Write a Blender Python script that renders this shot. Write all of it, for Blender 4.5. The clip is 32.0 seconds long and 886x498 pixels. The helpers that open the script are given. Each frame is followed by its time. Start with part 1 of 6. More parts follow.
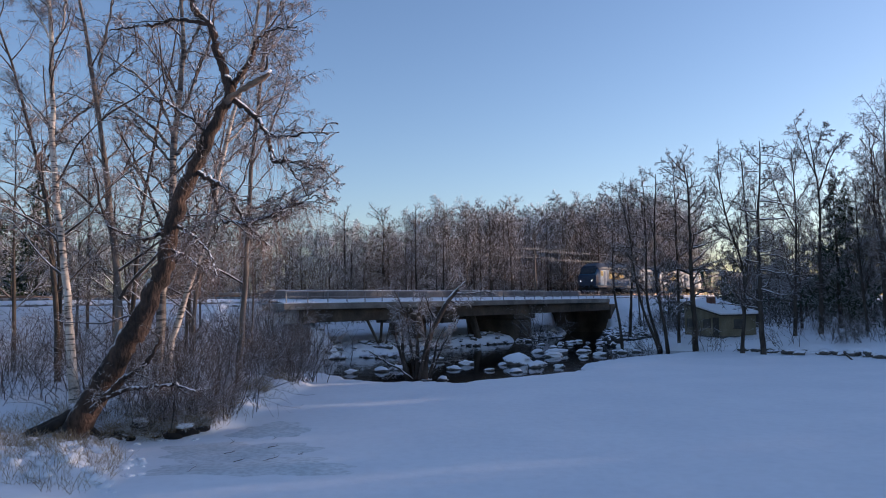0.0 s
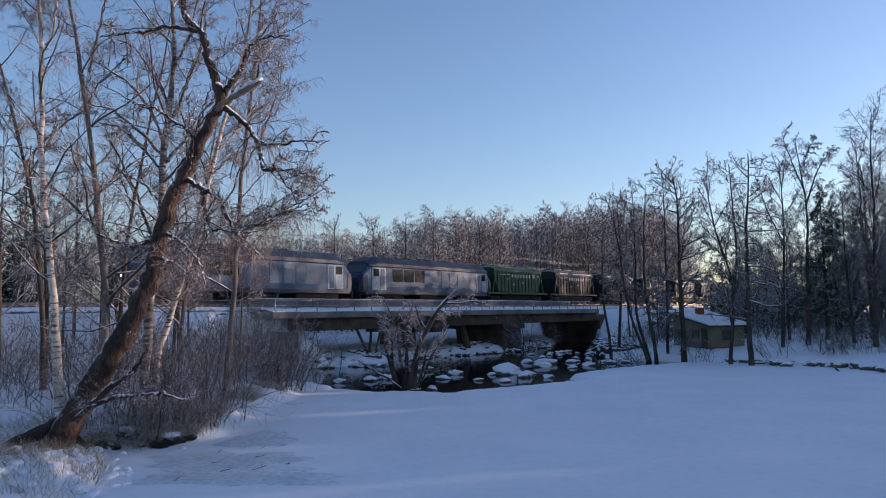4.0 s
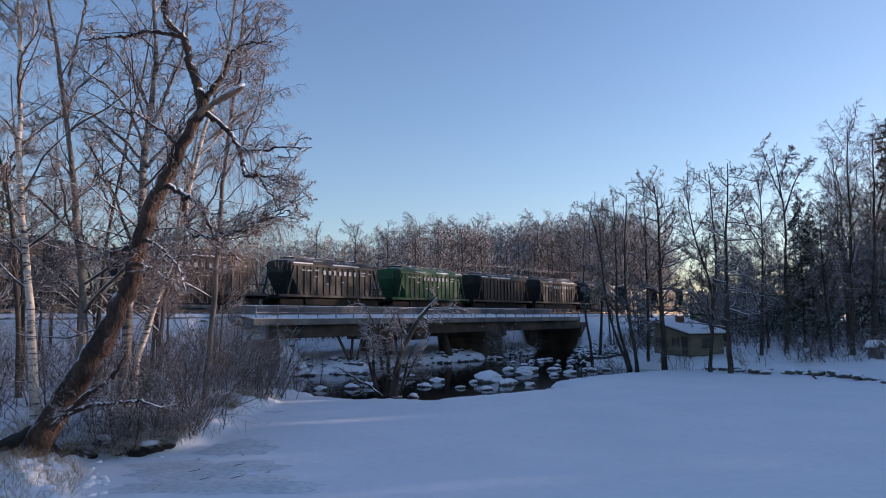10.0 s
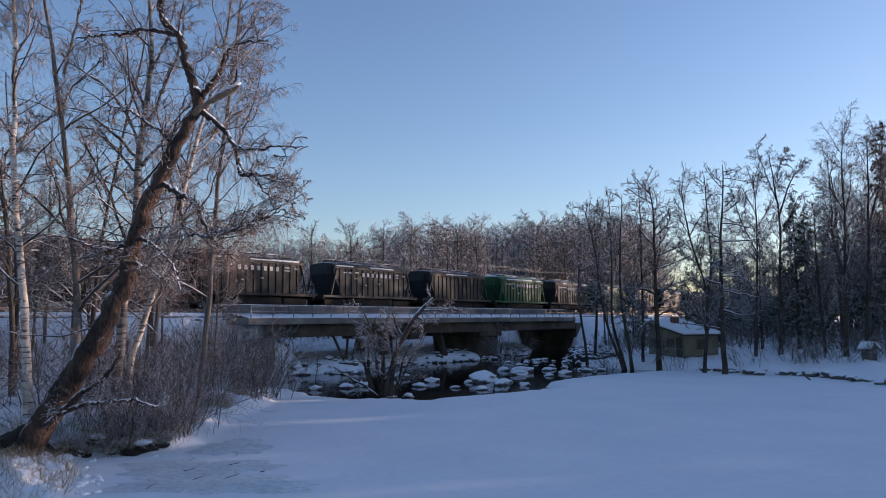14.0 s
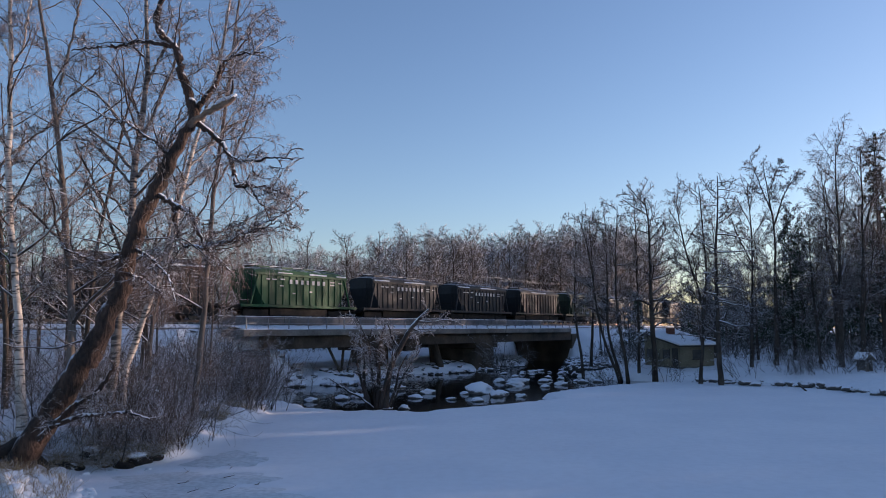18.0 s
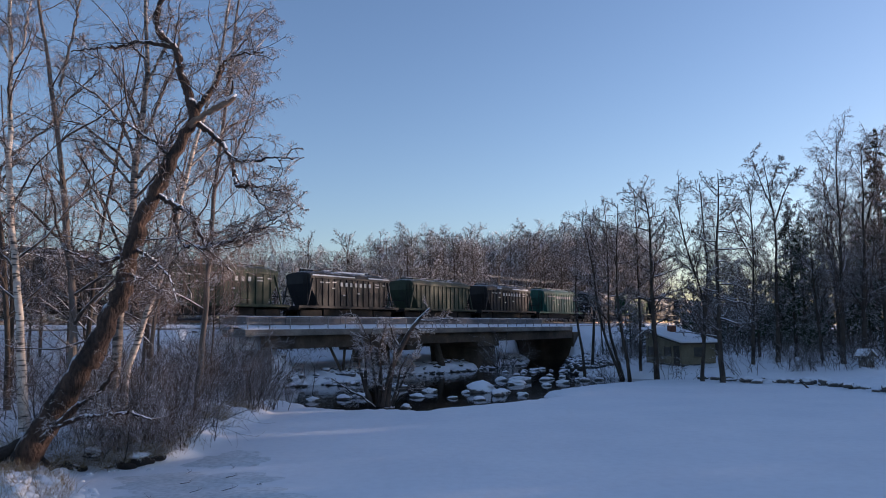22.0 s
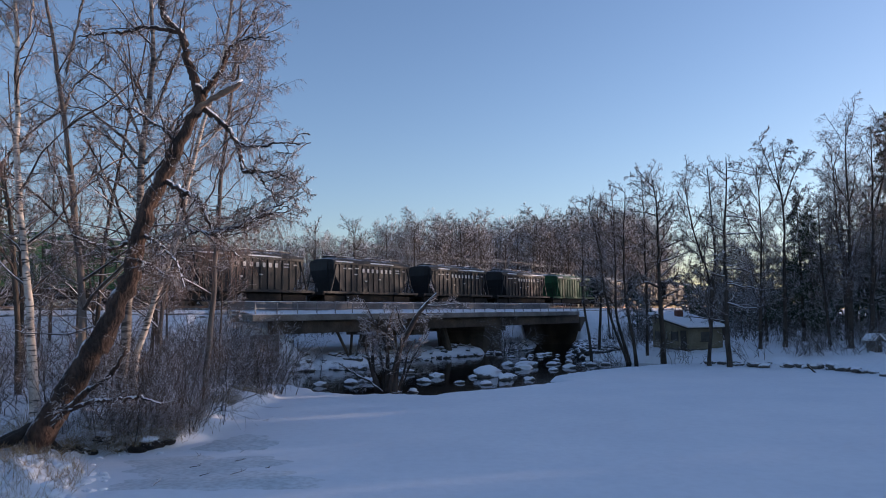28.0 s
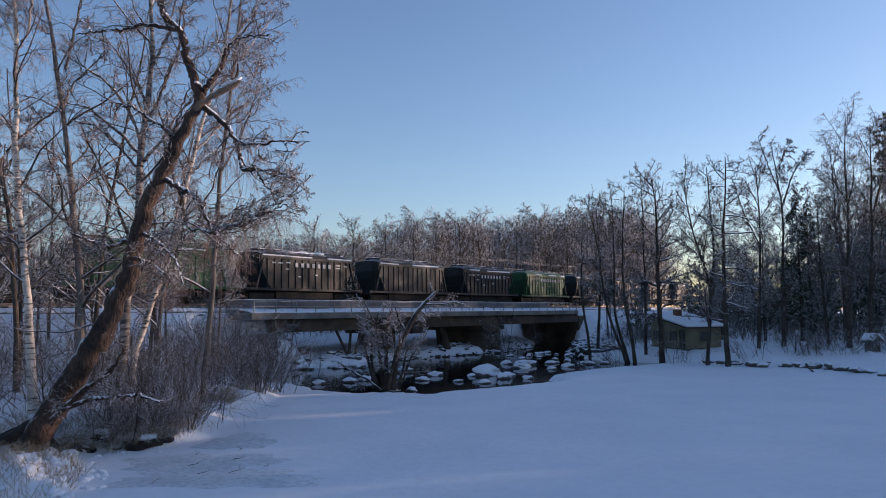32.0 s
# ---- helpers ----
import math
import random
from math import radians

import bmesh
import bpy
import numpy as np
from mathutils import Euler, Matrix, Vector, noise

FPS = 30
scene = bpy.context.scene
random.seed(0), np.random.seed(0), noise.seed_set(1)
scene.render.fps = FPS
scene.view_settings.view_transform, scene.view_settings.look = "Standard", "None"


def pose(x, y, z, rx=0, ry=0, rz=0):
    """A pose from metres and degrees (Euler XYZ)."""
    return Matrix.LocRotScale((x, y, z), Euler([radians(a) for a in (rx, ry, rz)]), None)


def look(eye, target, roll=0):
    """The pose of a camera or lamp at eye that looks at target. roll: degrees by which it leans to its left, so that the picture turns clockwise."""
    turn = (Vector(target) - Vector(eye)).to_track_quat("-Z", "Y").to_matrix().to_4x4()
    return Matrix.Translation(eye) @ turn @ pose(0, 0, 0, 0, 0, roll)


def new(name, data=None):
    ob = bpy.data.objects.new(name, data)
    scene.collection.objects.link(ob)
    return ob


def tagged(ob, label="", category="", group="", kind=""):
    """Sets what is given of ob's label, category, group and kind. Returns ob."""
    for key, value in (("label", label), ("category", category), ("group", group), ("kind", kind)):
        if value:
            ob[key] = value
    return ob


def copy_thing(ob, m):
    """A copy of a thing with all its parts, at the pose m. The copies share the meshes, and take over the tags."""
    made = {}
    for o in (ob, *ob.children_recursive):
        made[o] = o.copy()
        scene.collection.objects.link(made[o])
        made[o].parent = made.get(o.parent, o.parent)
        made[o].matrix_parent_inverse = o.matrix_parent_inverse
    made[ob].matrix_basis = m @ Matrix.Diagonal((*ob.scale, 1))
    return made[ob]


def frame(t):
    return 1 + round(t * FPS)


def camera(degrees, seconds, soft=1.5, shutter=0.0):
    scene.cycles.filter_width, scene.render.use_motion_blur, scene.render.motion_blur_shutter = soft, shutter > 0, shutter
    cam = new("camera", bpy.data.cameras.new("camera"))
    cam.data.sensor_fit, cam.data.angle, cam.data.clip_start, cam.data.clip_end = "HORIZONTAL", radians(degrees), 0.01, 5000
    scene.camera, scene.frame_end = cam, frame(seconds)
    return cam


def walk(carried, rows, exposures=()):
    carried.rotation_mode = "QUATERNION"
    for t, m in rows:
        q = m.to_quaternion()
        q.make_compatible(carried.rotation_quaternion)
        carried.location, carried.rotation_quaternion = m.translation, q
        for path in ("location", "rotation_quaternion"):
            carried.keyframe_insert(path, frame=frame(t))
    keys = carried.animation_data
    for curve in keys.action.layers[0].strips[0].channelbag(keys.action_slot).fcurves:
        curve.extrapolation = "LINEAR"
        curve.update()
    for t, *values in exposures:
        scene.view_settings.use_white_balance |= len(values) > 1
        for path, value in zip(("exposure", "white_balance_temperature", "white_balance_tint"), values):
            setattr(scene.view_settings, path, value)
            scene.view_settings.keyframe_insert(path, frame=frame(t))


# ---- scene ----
cam = camera(62.0, 32.0, soft=1.0)
EYE = (0.0, 0.0, 4.0)
# seconds, yaw, pitch, roll of the hand-held camera
TURNS = [
    (0, 1.980, 4.204, 1.070), (0.5, 1.909, 4.341, 1.063), (1, 1.906, 4.453, 1.036), (1.5, 1.497, 4.462, 1.034),
    (2, 1.525, 4.786, 1.034), (2.5, 1.355, 5.144, 1.007), (3, 1.444, 4.980, 0.901), (3.5, 1.273, 5.007, 0.791),
    (5.5, 1.041, 4.440, 0.673), (6, 0.694, 4.527, 0.617), (6.5, 0.775, 4.946, 0.689), (7, 0.413, 4.663, 0.671),
    (7.5, 0.521, 5.012, 0.680), (8, 0.183, 5.276, 0.582), (8.5, -0.029, 5.082, 0.624), (9, 0.010, 5.086, 0.477),
    (9.5, -0.199, 5.330, 0.522), (10, -0.225, 5.477, 0.582), (10.5, -0.593, 5.247, 0.651), (11, -0.441, 5.391, 0.685),
    (11.5, -0.440, 5.446, 0.713), (12, -0.084, 5.329, 0.623), (12.5, -0.220, 5.347, 0.527), (13, 0.000, 5.100, 0.400),
    (13.5, -0.440, 5.225, 0.420), (15.5, -0.753, 6.011, 0.353), (16, -0.979, 5.915, 0.469), (16.5, -0.840, 6.512, 0.434),
    (17, -0.865, 6.369, 0.430), (17.5, -0.359, 6.219, 0.398), (18, -0.914, 6.333, 0.454), (18.5, -0.710, 6.057, 0.473),
    (19, -0.721, 6.100, 0.506), (19.5, -0.829, 6.152, 0.580), (20, -0.910, 6.254, 0.712), (20.5, -0.998, 6.279, 0.756),
    (21, -0.559, 6.244, 0.827), (21.5, -0.694, 6.358, 0.785), (22, -0.816, 6.248, 0.775), (22.5, -0.727, 6.513, 0.799),
    (23, -0.858, 6.634, 0.831), (23.5, -0.970, 6.888, 0.864), (24, -0.880, 6.378, 0.832), (24.5, -0.918, 6.536, 0.901),
    (25, -0.540, 6.576, 0.858), (25.5, -0.542, 6.480, 0.870), (26, -0.287, 6.001, 0.879), (26.5, -0.075, 4.700, 0.784),
    (28.5, -0.328, 5.221, 0.840), (29, -0.305, 5.383, 0.831), (29.5, -0.012, 5.777, 0.842), (30, -0.400, 5.429, 0.808),
    (30.5, -0.653, 5.177, 0.774), (31, -0.357, 5.194, 0.672), (31.5, -0.428, 5.290, 0.683), (32, -0.380, 4.996, 0.685),
]
walk(cam, [(t, pose(*EYE, 90 + p, r, y)) for t, y, p, r in TURNS], exposures=[(0.0, 0.86, 6430, 26), (8.0, 0.85, 6430, 26), (13.0, 0.82, 6430, 26), (17.0, 0.74, 6430, 26), (25.0, 0.74, 6430, 26), (32.0, 0.76, 6430, 26)])

# ---- light ----
SUN_AZ, SUN_EL = 72.0, 7.0
world = bpy.data.worlds.new("winter_sky")
scene.world = world
world.use_nodes = True
wn = world.node_tree
sky = wn.nodes.new("ShaderNodeTexSky")
sky.sky_type, sky.sun_disc = "NISHITA", False
sky.sun_elevation, sky.sun_rotation = radians(SUN_EL), radians(SUN_AZ)
sky.altitude, sky.air_density, sky.dust_density, sky.ozone_density = 50, 1.0, 0.5, 2.6
wn.nodes["Background"].inputs["Strength"].default_value = 0.15
wn.links.new(sky.outputs["Color"], wn.nodes["Background"].inputs["Color"])
sun = new("sun", bpy.data.lights.new("sun", "SUN"))
sun.data.energy, sun.data.angle, sun.data.color = 3.4, radians(0.5), (1.0, 0.80, 0.60)
sa, se = radians(SUN_AZ), radians(SUN_EL)
sun.matrix_basis = look((60 * math.sin(sa), 60 * math.cos(sa), 60 * math.tan(se)), (0, 0, 0))


# ---- materials ----
def mat(name, c1, c2, scale=4.0, rough=0.8, bump=0.3, fine=40.0, metal=0.0, snow=0.0, spec=0.3, stretch=(1, 1, 1), c3=None, vary=0.0, depth=0.02, grain=0.5):
    """Two-scale procedural surface; snow lies on what faces up."""
    m = bpy.data.materials.new(name)
    m.use_nodes = True
    nt = m.node_tree
    N, L = nt.nodes.new, nt.links.new
    b = nt.nodes["Principled BSDF"]
    co = N("ShaderNodeTexCoord")
    mp = N("ShaderNodeMapping")
    mp.inputs["Scale"].default_value = stretch
    L(co.outputs["Object"], mp.inputs["Vector"])
    n1, n2 = N("ShaderNodeTexNoise"), N("ShaderNodeTexNoise")
    for n, s in ((n1, scale), (n2, fine)):
        n.inputs["Scale"].default_value, n.inputs["Detail"].default_value = s, 5.0
        L(mp.outputs["Vector"], n.inputs["Vector"])
    ramp = N("ShaderNodeValToRGB")
    ramp.color_ramp.elements[0].position, ramp.color_ramp.elements[1].position = 0.35, 0.65
    ramp.color_ramp.elements[0].color, ramp.color_ramp.elements[1].color = (*c1, 1), (*c2, 1)
    L(n1.outputs["Fac"], ramp.inputs["Fac"])
    mix = N("ShaderNodeMixRGB")
    mix.blend_type = "MULTIPLY"
    mix.inputs["Fac"].default_value = grain
    g = N("ShaderNodeValToRGB")
    g.color_ramp.elements[0].position, g.color_ramp.elements[1].position = 0.3, 0.6
    g.color_ramp.elements[0].color = (0.45, 0.45, 0.45, 1)
    L(n2.outputs["Fac"], g.inputs["Fac"])
    L(ramp.outputs["Color"], mix.inputs["Color1"])
    L(g.outputs["Color"], mix.inputs["Color2"])
    out = mix.outputs["Color"]
    if vary:
        info, hsv, mr = N("ShaderNodeObjectInfo"), N("ShaderNodeHueSaturation"), N("ShaderNodeMapRange")
        mr.inputs["To Min"].default_value, mr.inputs["To Max"].default_value = 1 - vary, 1 + vary
        L(info.outputs["Random"], mr.inputs["Value"])
        L(mr.outputs["Result"], hsv.inputs["Value"])
        L(out, hsv.inputs["Color"])
        out = hsv.outputs["Color"]
    if snow:
        geo, sep, mr, ad, mx = N("ShaderNodeNewGeometry"), N("ShaderNodeSeparateXYZ"), N("ShaderNodeMapRange"), N("ShaderNodeMath"), N("ShaderNodeMixRGB")
        L(geo.outputs["Normal"], sep.inputs["Vector"])
        both = N("ShaderNodeMath")
        L(n1.outputs["Fac"], both.inputs[0])
        L(n2.outputs["Fac"], both.inputs[1])
        ad.operation = "MULTIPLY_ADD"
        ad.inputs[1].default_value = 0.62
        L(both.outputs["Value"], ad.inputs[0])
        L(sep.outputs["Z"], ad.inputs[2])
        mr.inputs["From Min"].default_value, mr.inputs["From Max"].default_value = 1.35 - 0.5 * snow, 1.6 - 0.5 * snow
        L(ad.outputs["Value"], mr.inputs["Value"])
        L(mr.outputs["Result"], mx.inputs["Fac"])
        L(out, mx.inputs["Color1"])
        mx.inputs["Color2"].default_value = (0.82, 0.84, 0.88, 1)
        out = mx.outputs["Color"]
    L(out, b.inputs["Base Color"])
    b.inputs["Roughness"].default_value, b.inputs["Metallic"].default_value = rough, metal
    b.inputs["Specular IOR Level"].default_value = spec
    if bump:
        bp = N("ShaderNodeBump")
        bp.inputs["Strength"].default_value, bp.inputs["Distance"].default_value = bump, depth
        L(n2.outputs["Fac"], bp.inputs["Height"])
        L(bp.outputs["Normal"], b.inputs["Normal"])
    return m


def birch_bark(name, c1, c2, flecks):
    m = mat(name, c1, c2, 2.2, 0.75, 0.3, 9.0, snow=0.3)
    nt = m.node_tree
    N, L = nt.nodes.new, nt.links.new
    co, mp, nz, rp, mx = N("ShaderNodeTexCoord"), N("ShaderNodeMapping"), N("ShaderNodeTexNoise"), N("ShaderNodeValToRGB"), N("ShaderNodeMixRGB")
    mp.inputs["Scale"].default_value = (3.0, 3.0, 14.0)
    L(co.outputs["Object"], mp.inputs["Vector"])
    L(mp.outputs["Vector"], nz.inputs["Vector"])
    nz.inputs["Scale"].default_value = 1.0
    rp.color_ramp.elements[0].position, rp.color_ramp.elements[1].position = flecks, flecks + 0.08
    L(nz.outputs["Fac"], rp.inputs["Fac"])
    b = nt.nodes["Principled BSDF"]
    old = b.inputs["Base Color"].links[0].from_socket
    L(rp.outputs["Color"], mx.inputs["Fac"])
    L(old, mx.inputs["Color1"])
    mx.inputs["Color2"].default_value = (0.06, 0.05, 0.045, 1)
    L(mx.outputs["Color"], b.inputs["Base Color"])
    return m


SNOW = mat("snow", (0.80, 0.82, 0.86), (0.86, 0.87, 0.90), 0.25, 0.75, 0.35, 3.0, spec=0.15, depth=0.05, grain=0.08)
SNOW_LUMP = mat("snow_lump", (0.82, 0.84, 0.88), (0.88, 0.89, 0.92), 2.0, 0.75, 0.3, 9.0, spec=0.15, grain=0.12)
SLUSH = mat("slush_ice", (0.62, 0.67, 0.70), (0.78, 0.80, 0.83), 0.9, 0.5, 0.2, 6.0, spec=0.5)
BARK = mat("dark_bark", (0.04, 0.032, 0.027), (0.10, 0.08, 0.065), 3.0, 0.9, 0.8, 22.0, snow=0.55, stretch=(1, 1, 0.35), depth=0.04, grain=0.8)
SNOWY_BARK = mat("snowy_bark", (0.035, 0.029, 0.026), (0.095, 0.073, 0.062), 3.0, 0.9, 0.8, 20.0, snow=0.75, stretch=(1, 1, 0.4), depth=0.04)
BARK_RED = mat("reddish_bark", (0.030, 0.023, 0.020), (0.105, 0.064, 0.047), 1.8, 0.9, 1.0, 13.0, snow=0.62, stretch=(1, 1, 0.4), depth=0.10, grain=0.95)
BRANCH = mat("branch_bark", (0.045, 0.036, 0.031), (0.115, 0.088, 0.074), 2.0, 0.9, 0, 12.0, snow=0.5)
BARE_BARK = mat("wet_root_bark", (0.022, 0.018, 0.016), (0.06, 0.045, 0.036), 2.0, 0.85, 0.8, 14.0, depth=0.04)
BARK_GREY = mat("grey_bark", (0.10, 0.085, 0.075), (0.20, 0.17, 0.15), 3.0, 0.9, 0.6, 20.0, snow=0.4, stretch=(1, 1, 0.35))
BIRCH = birch_bark("birch_bark", (0.42, 0.34, 0.28), (0.68, 0.60, 0.52), 0.56)
BIRCH_DARK = birch_bark("old_birch_bark", (0.12, 0.10, 0.09), (0.36, 0.31, 0.27), 0.47)
TWIG = mat("brown_twig", (0.10, 0.072, 0.06), (0.23, 0.175, 0.15), 0.8, 0.85, 0, 8.0, snow=0.45)
TWIG_RED = mat("birch_twig", (0.14, 0.088, 0.07), (0.29, 0.21, 0.18), 0.7, 0.85, 0, 6.0, snow=0.4)
FAR_TWIG = mat("alder_twig", (0.055, 0.043, 0.038), (0.14, 0.108, 0.095), 0.8, 0.85, 0, 8.0, snow=0.35)
FAR_RED = mat("far_birch_twig", (0.085, 0.06, 0.052), (0.20, 0.15, 0.132), 0.7, 0.85, 0, 6.0, snow=0.35)
THICKET = mat("thicket_twig", (0.07, 0.053, 0.045), (0.18, 0.135, 0.115), 0.8, 0.85, 0, 8.0, snow=0.4)
FROST = mat("frosted_twig", (0.13, 0.12, 0.12), (0.33, 0.32, 0.335), 0.9, 0.85, 0, 8.0, snow=0.7)
WOODS_BARK = mat("woodland_bark", (0.045, 0.036, 0.03), (0.10, 0.08, 0.065), 0.15, 0.9, 0, 2.0, snow=0.3)
WOODS_TWIG = mat("woodland_twig", (0.072, 0.058, 0.050), (0.165, 0.133, 0.116), 0.1, 0.9, 0, 1.0, snow=0.4)
NEEDLE = mat("dark_needles", (0.012, 0.028, 0.014), (0.035, 0.06, 0.025), 1.5, 0.8, 0, 9.0, snow=0.35)
STONE = mat("river_stone", (0.06, 0.055, 0.05), (0.16, 0.15, 0.14), 3.0, 0.75, 0.6, 18.0, snow=0.75)
REED = mat("dry_grass", (0.28, 0.20, 0.11), (0.42, 0.33, 0.2), 2.0, 0.9, 0, 12.0, snow=0.4)


def water_material():
    m = bpy.data.materials.new("river_water")
    m.use_nodes = True
    nt = m.node_tree
    b = nt.nodes["Principled BSDF"]
    b.inputs["Base Color"].default_value = (0.006, 0.008, 0.010, 1)
    b.inputs["Roughness"].default_value = 0.06
    b.inputs["IOR"].default_value = 1.33
    co, mp, nz, bp = nt.nodes.new("ShaderNodeTexCoord"), nt.nodes.new("ShaderNodeMapping"), nt.nodes.new("ShaderNodeTexNoise"), nt.nodes.new("ShaderNodeBump")
    mp.inputs["Scale"].default_value = (1.0, 0.6, 1.0)
    nz.inputs["Scale"].default_value, nz.inputs["Detail"].default_value = 1.6, 4.0
    bp.inputs["Strength"].default_value, bp.inputs["Distance"].default_value = 0.25, 0.05
    nt.links.new(co.outputs["Object"], mp.inputs["Vector"])
    nt.links.new(mp.outputs["Vector"], nz.inputs["Vector"])
    nt.links.new(nz.outputs["Fac"], bp.inputs["Height"])
    nt.links.new(bp.outputs["Normal"], b.inputs["Normal"])
    return m


WATER = water_material()


# ---- mesh helpers ----
def np_mesh(name, V, F, material, smooth=True):
    """A mesh from vertices and quads, or from (quads, triangles)."""
    me = bpy.data.meshes.new(name)
    quads, tris = F if isinstance(F, tuple) else (F, np.zeros((0, 3)))
    V, quads, tris = np.asarray(V, dtype=np.float32), np.asarray(quads, dtype=np.int32), np.asarray(tris, dtype=np.int32)
    n = len(quads) + len(tris)
    me.vertices.add(len(V))
    me.vertices.foreach_set("co", V.ravel())
    loops = np.concatenate([quads.ravel(), tris.ravel()])
    me.loops.add(len(loops))
    me.loops.foreach_set("vertex_index", loops)
    me.polygons.add(n)
    starts = np.concatenate([np.arange(len(quads)) * 4, len(quads) * 4 + np.arange(len(tris)) * 3]).astype(np.int32)
    me.polygons.foreach_set("loop_start", starts)
    if smooth:
        me.polygons.foreach_set("use_smooth", np.ones(n, dtype=bool))
    me.materials.append(material)
    me.update(calc_edges=True)
    return me


def part(name, bm, material, parent, label="", smooth=False):
    """Links a bmesh (or a ready mesh) as one object under a thing or part."""
    if isinstance(bm, bmesh.types.BMesh):
        me = bpy.data.meshes.new(name)
        bm.to_mesh(me)
        bm.free()
        if smooth:
            me.polygons.foreach_set("use_smooth", np.ones(len(me.polygons), dtype=bool))
        me.materials.append(material)
    else:
        me = bm
    ob = new(name, me)
    ob.parent = parent
    return tagged(ob, label)


def place(name, m, label, category, group="", kind=""):
    ob = new(name)
    ob.matrix_basis = m
    return tagged(ob, label, category, group, kind)


def box(bm, x0, x1, y0, y1, z0, z1, bevel=0.0, m=None):
    r = bmesh.ops.create_cube(bm, size=1.0)
    vs = r["verts"]
    for v in vs:
        v.co = Vector(((x0 + x1) / 2 + v.co.x * (x1 - x0), (y0 + y1) / 2 + v.co.y * (y1 - y0), (z0 + z1) / 2 + v.co.z * (z1 - z0)))
    if m is not None:
        bmesh.ops.transform(bm, matrix=m, verts=vs)
    if bevel:
        es = list({e for v in vs for e in v.link_edges})
        bmesh.ops.bevel(bm, geom=es, offset=bevel, segments=1, affect="EDGES")
    return bm


def boxed(x0, x1, y0, y1, z0, z1, bevel=0.0, m=None):
    return box(bmesh.new(), x0, x1, y0, y1, z0, z1, bevel, m)


def rod(bm, a, b, r0, r1=None, n=8):
    a, b = Vector(a), Vector(b)
    r1 = r0 if r1 is None else r1
    d = b - a
    m = Matrix.Translation((a + b) / 2) @ d.to_track_quat("Z", "Y").to_matrix().to_4x4()
    bmesh.ops.create_cone(bm, cap_ends=True, segments=n, radius1=r0, radius2=r1, depth=d.length, matrix=m)
    return bm


def tubes(P, R, sides):
    """Vertices and quads of n tubes at once: P is n x k x 3, R is n x k."""
    n, k, _ = P.shape
    T = np.gradient(P, axis=1)
    T /= np.linalg.norm(T, axis=2, keepdims=True) + 1e-9
    ref = np.where(np.abs(T[:, :1, 2:3]) > 0.8, np.array([1.0, 0, 0]), np.array([0, 0, 1.0]))
    A = np.cross(T, np.broadcast_to(ref, T.shape))
    A /= np.linalg.norm(A, axis=2, keepdims=True) + 1e-9
    B = np.cross(T, A)
    a = np.linspace(0, 2 * np.pi, sides, endpoint=False)
    V = P[:, :, None, :] + R[:, :, None, None] * (np.cos(a)[None, None, :, None] * A[:, :, None, :] + np.sin(a)[None, None, :, None] * B[:, :, None, :])
    i = np.arange(n)[:, None, None] * k * sides + np.arange(k - 1)[None, :, None] * sides
    j = np.arange(sides)[None, None, :]
    j2 = (j + 1) % sides
    F = np.stack([i + j, i + j2, i + sides + j2, i + sides + j], axis=-1)
    return V.reshape(-1, 3), F.reshape(-1, 4)


def spikes(P, R):
    """Three-sided pointed twigs, one straight piece each."""
    V, _ = tubes(P, R, 3)
    V = V.reshape(-1, 2, 3, 3)
    n = len(V)
    W = np.concatenate([V[:, 0], P[:, 1:2]], axis=1).reshape(-1, 3)
    o = np.arange(n)[:, None] * 4
    T = np.stack([o + np.array([[0, 1, 3]]), o + np.array([[1, 2, 3]]), o + np.array([[2, 0, 3]])], axis=1).reshape(-1, 3)
    return W, (np.zeros((0, 4), int), T)


def merged(items):
    Vs, Qs, Ts, o = [], [], [], 0
    for V, F in items:
        q, t = F if isinstance(F, tuple) else (F, np.zeros((0, 3), int))
        Vs.append(V)
        Qs.append(q + o)
        Ts.append(t + o)
        o += len(V)
    return np.concatenate(Vs), (np.concatenate(Qs), np.concatenate(Ts))


def smooth_path(pts, k):
    """k points along a rounded line through the given ones."""
    p = np.array(pts, dtype=float)
    d = np.r_[0, np.cumsum(np.linalg.norm(np.diff(p, axis=0), axis=1))]
    t = np.linspace(0, d[-1], k)
    q = np.stack([np.interp(t, d, p[:, c]) for c in range(3)], axis=1)
    for _ in range(2):
        q[1:-1] = 0.25 * q[:-2] + 0.5 * q[1:-1] + 0.25 * q[2:]
    return q


